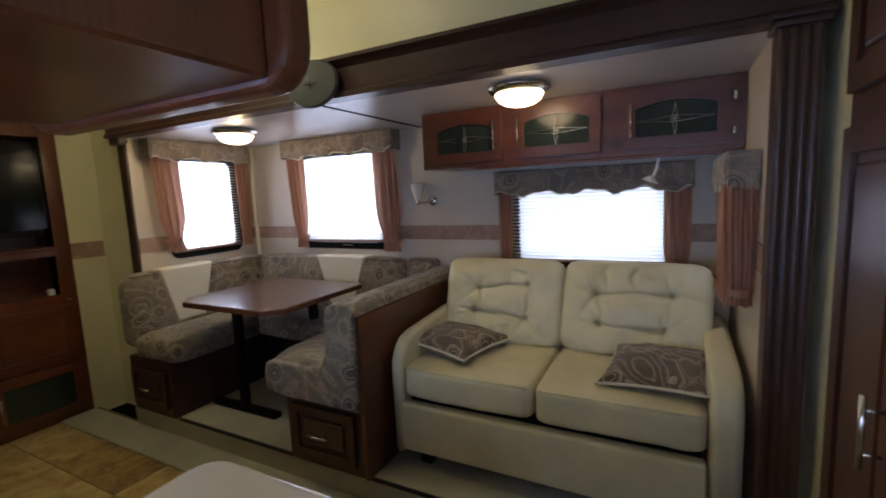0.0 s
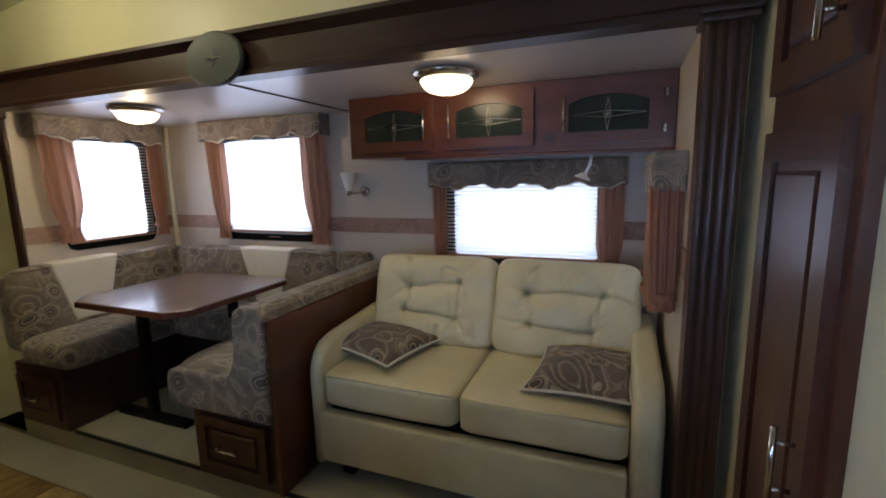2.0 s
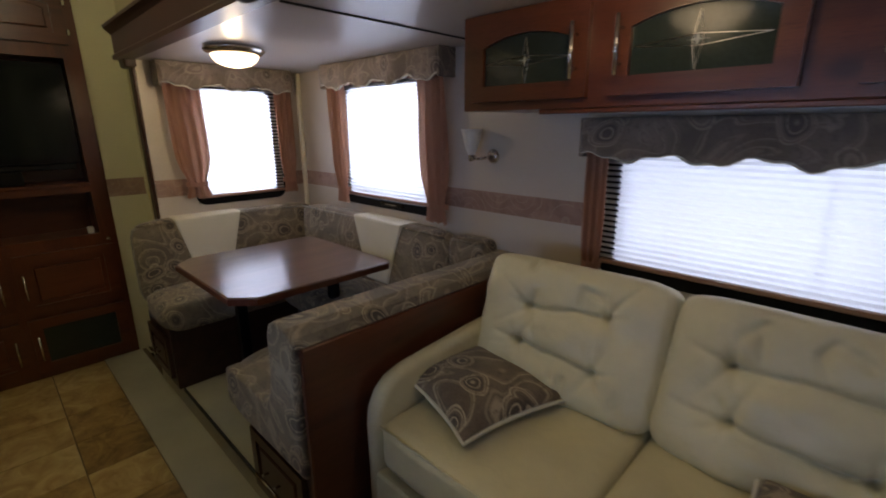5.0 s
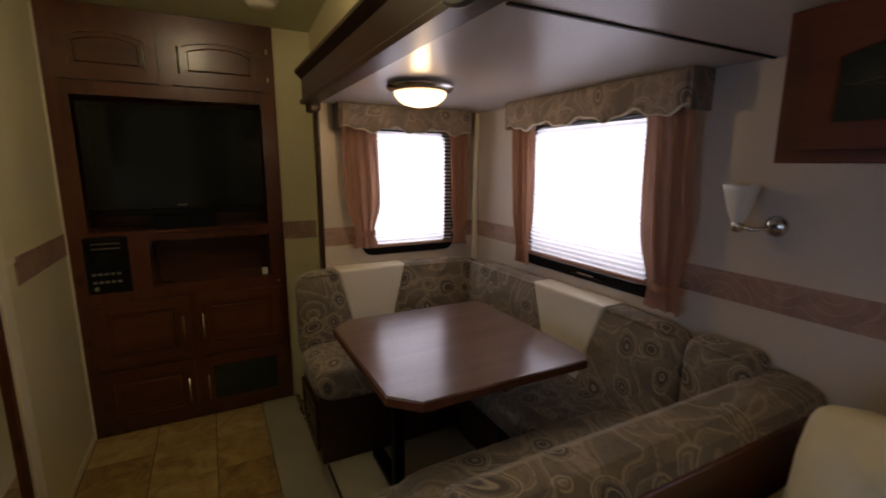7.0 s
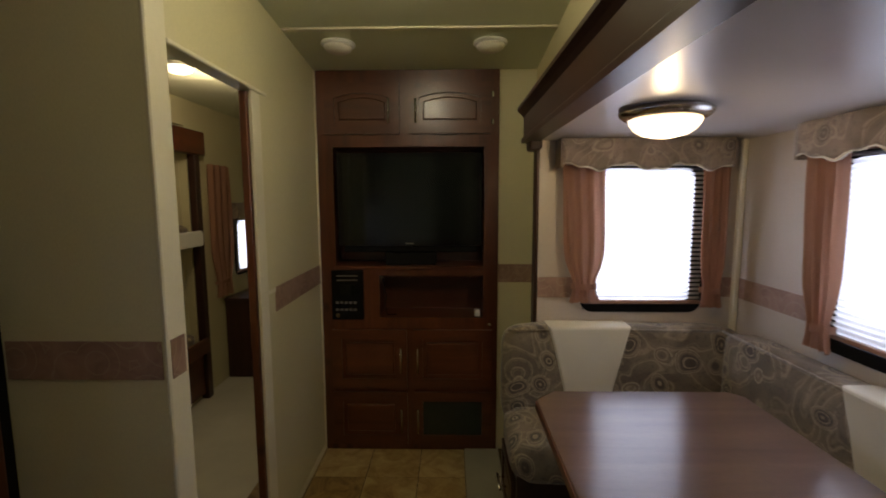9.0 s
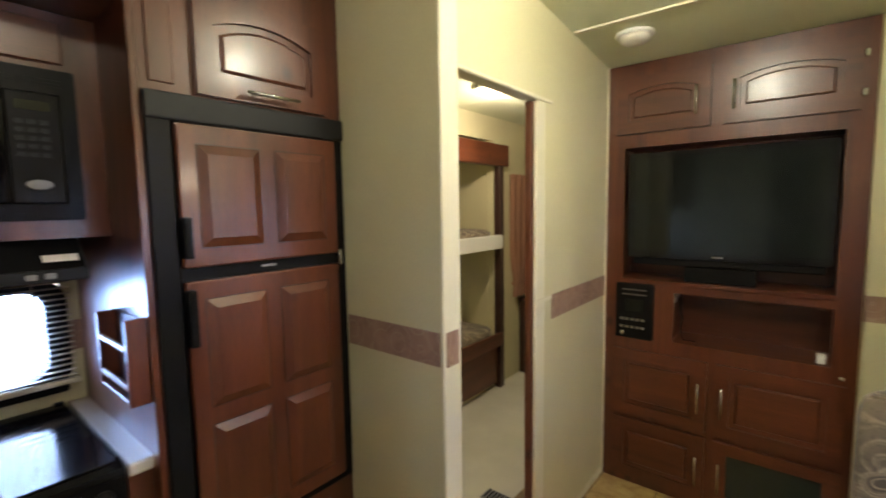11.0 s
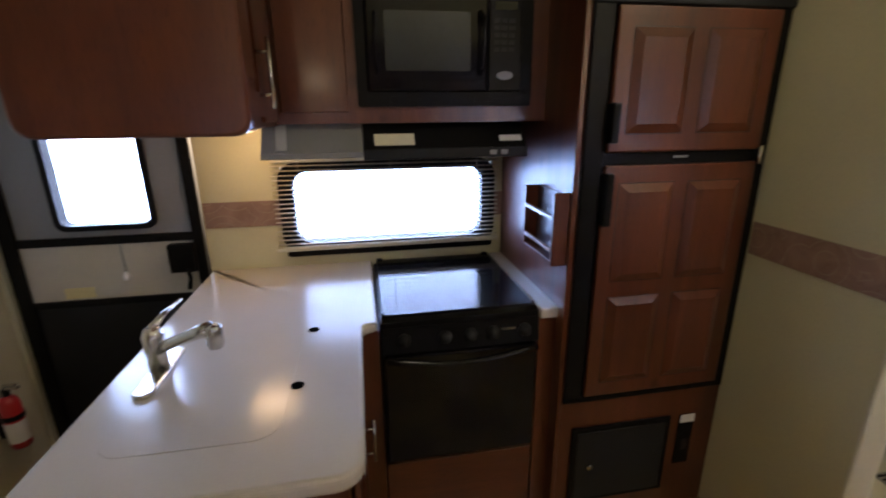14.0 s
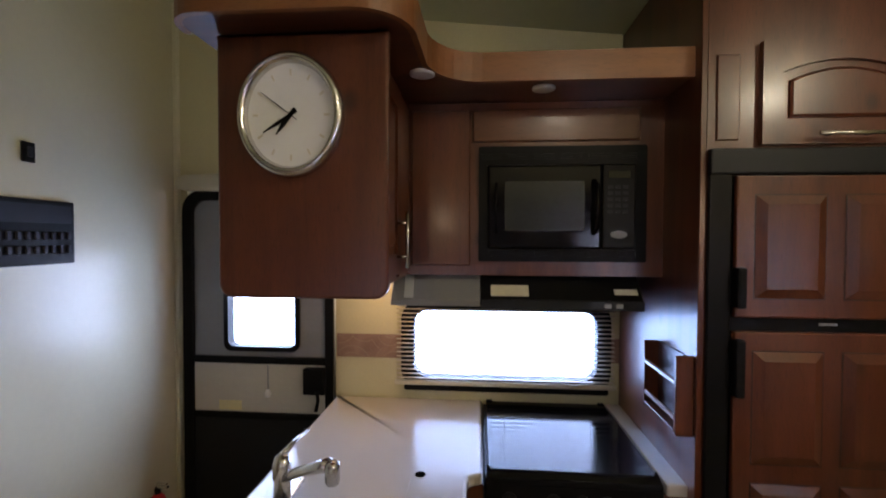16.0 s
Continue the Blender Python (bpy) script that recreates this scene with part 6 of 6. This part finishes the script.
def bunk_beds():
    for z, nm in ((1.28, "upper bunk with a white edge rail"), (0.42, "lower bunk with a brown cushion")):
        ob = thing("bunk_bed", (-3.3, -1.1, z), nm, "bunk bed", "bunk beds")
        part("platform", box(-4.295, -2.42, -1.61, -0.56, z, z + 0.05, 0.004), WHITE if z > 1 else CHERRY_X, ob)
        c = cushion((1.86, 1.0, 0.11), (20, 12, 4), 9, 0.08, (), 0.004, 71, 2)
        part("mattress", placed(c, Matrix.Translation((-3.36, -1.08, z + 0.105))), PILLOWCLOTH if z > 1 else FABRIC, ob, smooth=True)
        part("edge_rail", prism(bmesh.new(), round_rect(-4.295, -2.42, z - 0.01, z + 0.11, 0.03), "y", -0.56, -0.535, 0.006, 2), WHITE if z > 1 else CHERRY_X, ob)
        if z < 1:
            part("base", box(-4.295, -2.42, -1.61, -0.60, 0.05, z), CHERRY_X, ob)
            part("tag", placed(box(-0.03, 0.03, -0.001, 0.001, -0.06, 0.06), pose(-3.55, -0.532, z + 0.03, 0, 8, 0)), WHITE, ob, "white paper tag")
    ob = thing("bunk_fascia", (-3.4, -0.6, 1.95), "cherry header and post around the bunks", "beam")
    part("header", box(-4.42, -2.35, -0.63, -0.55, 1.98, 2.16, 0.006), CHERRY_X, ob)
    part("post", box(-4.375, -4.302, -0.635, -0.575, 0.0, 2.16, 0.006), DARKWOOD_V, ob)
    ob = thing("bunk_wardrobe", (-4.8, -0.5, 0.0), "low dark wooden chest under the bunk room window", "chest")
    part("body", box(-5.75, -4.75, -0.635, -0.30, 0.003, 0.72, 0.005), DARKWOOD_V, ob)
    part("top", box(-5.77, -4.73, -0.635, -0.28, 0.72, 0.745, 0.006), DARKWOOD_X, ob)
    curtain("y", YK + 0.02, 1, -4.86, -4.52, 0.78, 1.92, "rust sheer curtain in the bunk room", 0.7, 0.0, 9)
    curtain("y", YK + 0.02, 1, -5.75, -5.60, 0.80, 1.50, "rust sheer curtain in the bunk room", 0.7, 0.0, 10)
    valance("y", YK + 0.005, 1, 0.10, -5.78, -4.88, 1.46, 1.60, "taupe paisley valance in the bunk room", 4)


bunk_beds()


def flush_lamp(at, label, lit):
    ob = thing("flush_lamp", at, label, "ceiling lamp", "flush ceiling lamps")
    m = Matrix.Translation(at)
    part("rim", lathe(bmesh.new(), [(0, 0), (0.085, 0), (0.088, -0.01), (0.08, -0.018), (0, -0.018)], m, 28), WHITE, ob, smooth=True)
    sh = part("lens", lathe(bmesh.new(), [(0.074, -0.017), (0.068, -0.035), (0.045, -0.048), (0.0, -0.053)], m, 28), DOMEGLASS if lit else FROST, ob, smooth=True)
    sh.visible_shadow = False


# The two walkway fixtures are unseen, added to give those bulbs a source.
flush_lamp((-2.25, 1.25, ceil_z(-2.25)), "lit flush ceiling lamp added out of view over the walkway", True)
flush_lamp((-1.25, 1.25, ceil_z(-1.25)), "lit flush ceiling lamp added out of view over the walkway", True)
flush_lamp((-3.48, -0.16, 2.41), "lit flush ceiling lamp of the bunk room", True)
flush_lamp((-3.24, 0.83, ceil_z(-3.24)), "unlit round ceiling vent lamp near the media cabinet", False)
flush_lamp((-3.24, 1.62, ceil_z(-3.24)), "unlit round ceiling vent lamp near the media cabinet", False)


def floor_register():
    ob = thing("floor_register", (-2.97, 0.29, 0.004), "brown metal floor register in the bunk room", "floor register")
    part("frame", box(-3.02, -2.92, 0.14, 0.43, 0.003, 0.010, 0.003), GREY, ob)
    for k in range(12):
        y = 0.155 + 0.022 * k
        part("louvre", box(-3.01, -2.93, y, y + 0.010, 0.010, 0.013), BLACK, ob)


floor_register()

# ---- floor tiles, last: each a piece of the floor ----
tile_mesh = {}
rngt = random.Random(5)
TS = 0.31
for i in range(14):
    for j in range(7):
        x0, y0 = -3.59 + i * TS, -0.635 + j * TS
        if y0 > 1.49:
            continue
        x1, y1 = min(x0 + TS - 0.005, 0.70), min(y0 + TS - 0.005, 1.497)
        if x1 - x0 < 0.03:
            continue
        if x1 < -2.07 and y1 < 0.60:
            continue
        key = (round(x1 - x0, 3), round(y1 - y0, 3))
        if key not in tile_mesh:
            b = box(0, key[0], 0, key[1], 0.0, 0.004, 0.0015)
            bmesh.ops.recalc_face_normals(b, faces=b.faces)
            me = bpy.data.meshes.new("tile")
            b.to_mesh(me)
            b.free()
            me.materials.append(TILE)
            tile_mesh[key] = me
        t = new("tile", tile_mesh[key])
        t.parent = floor
        t.location = (x0, y0, 0)
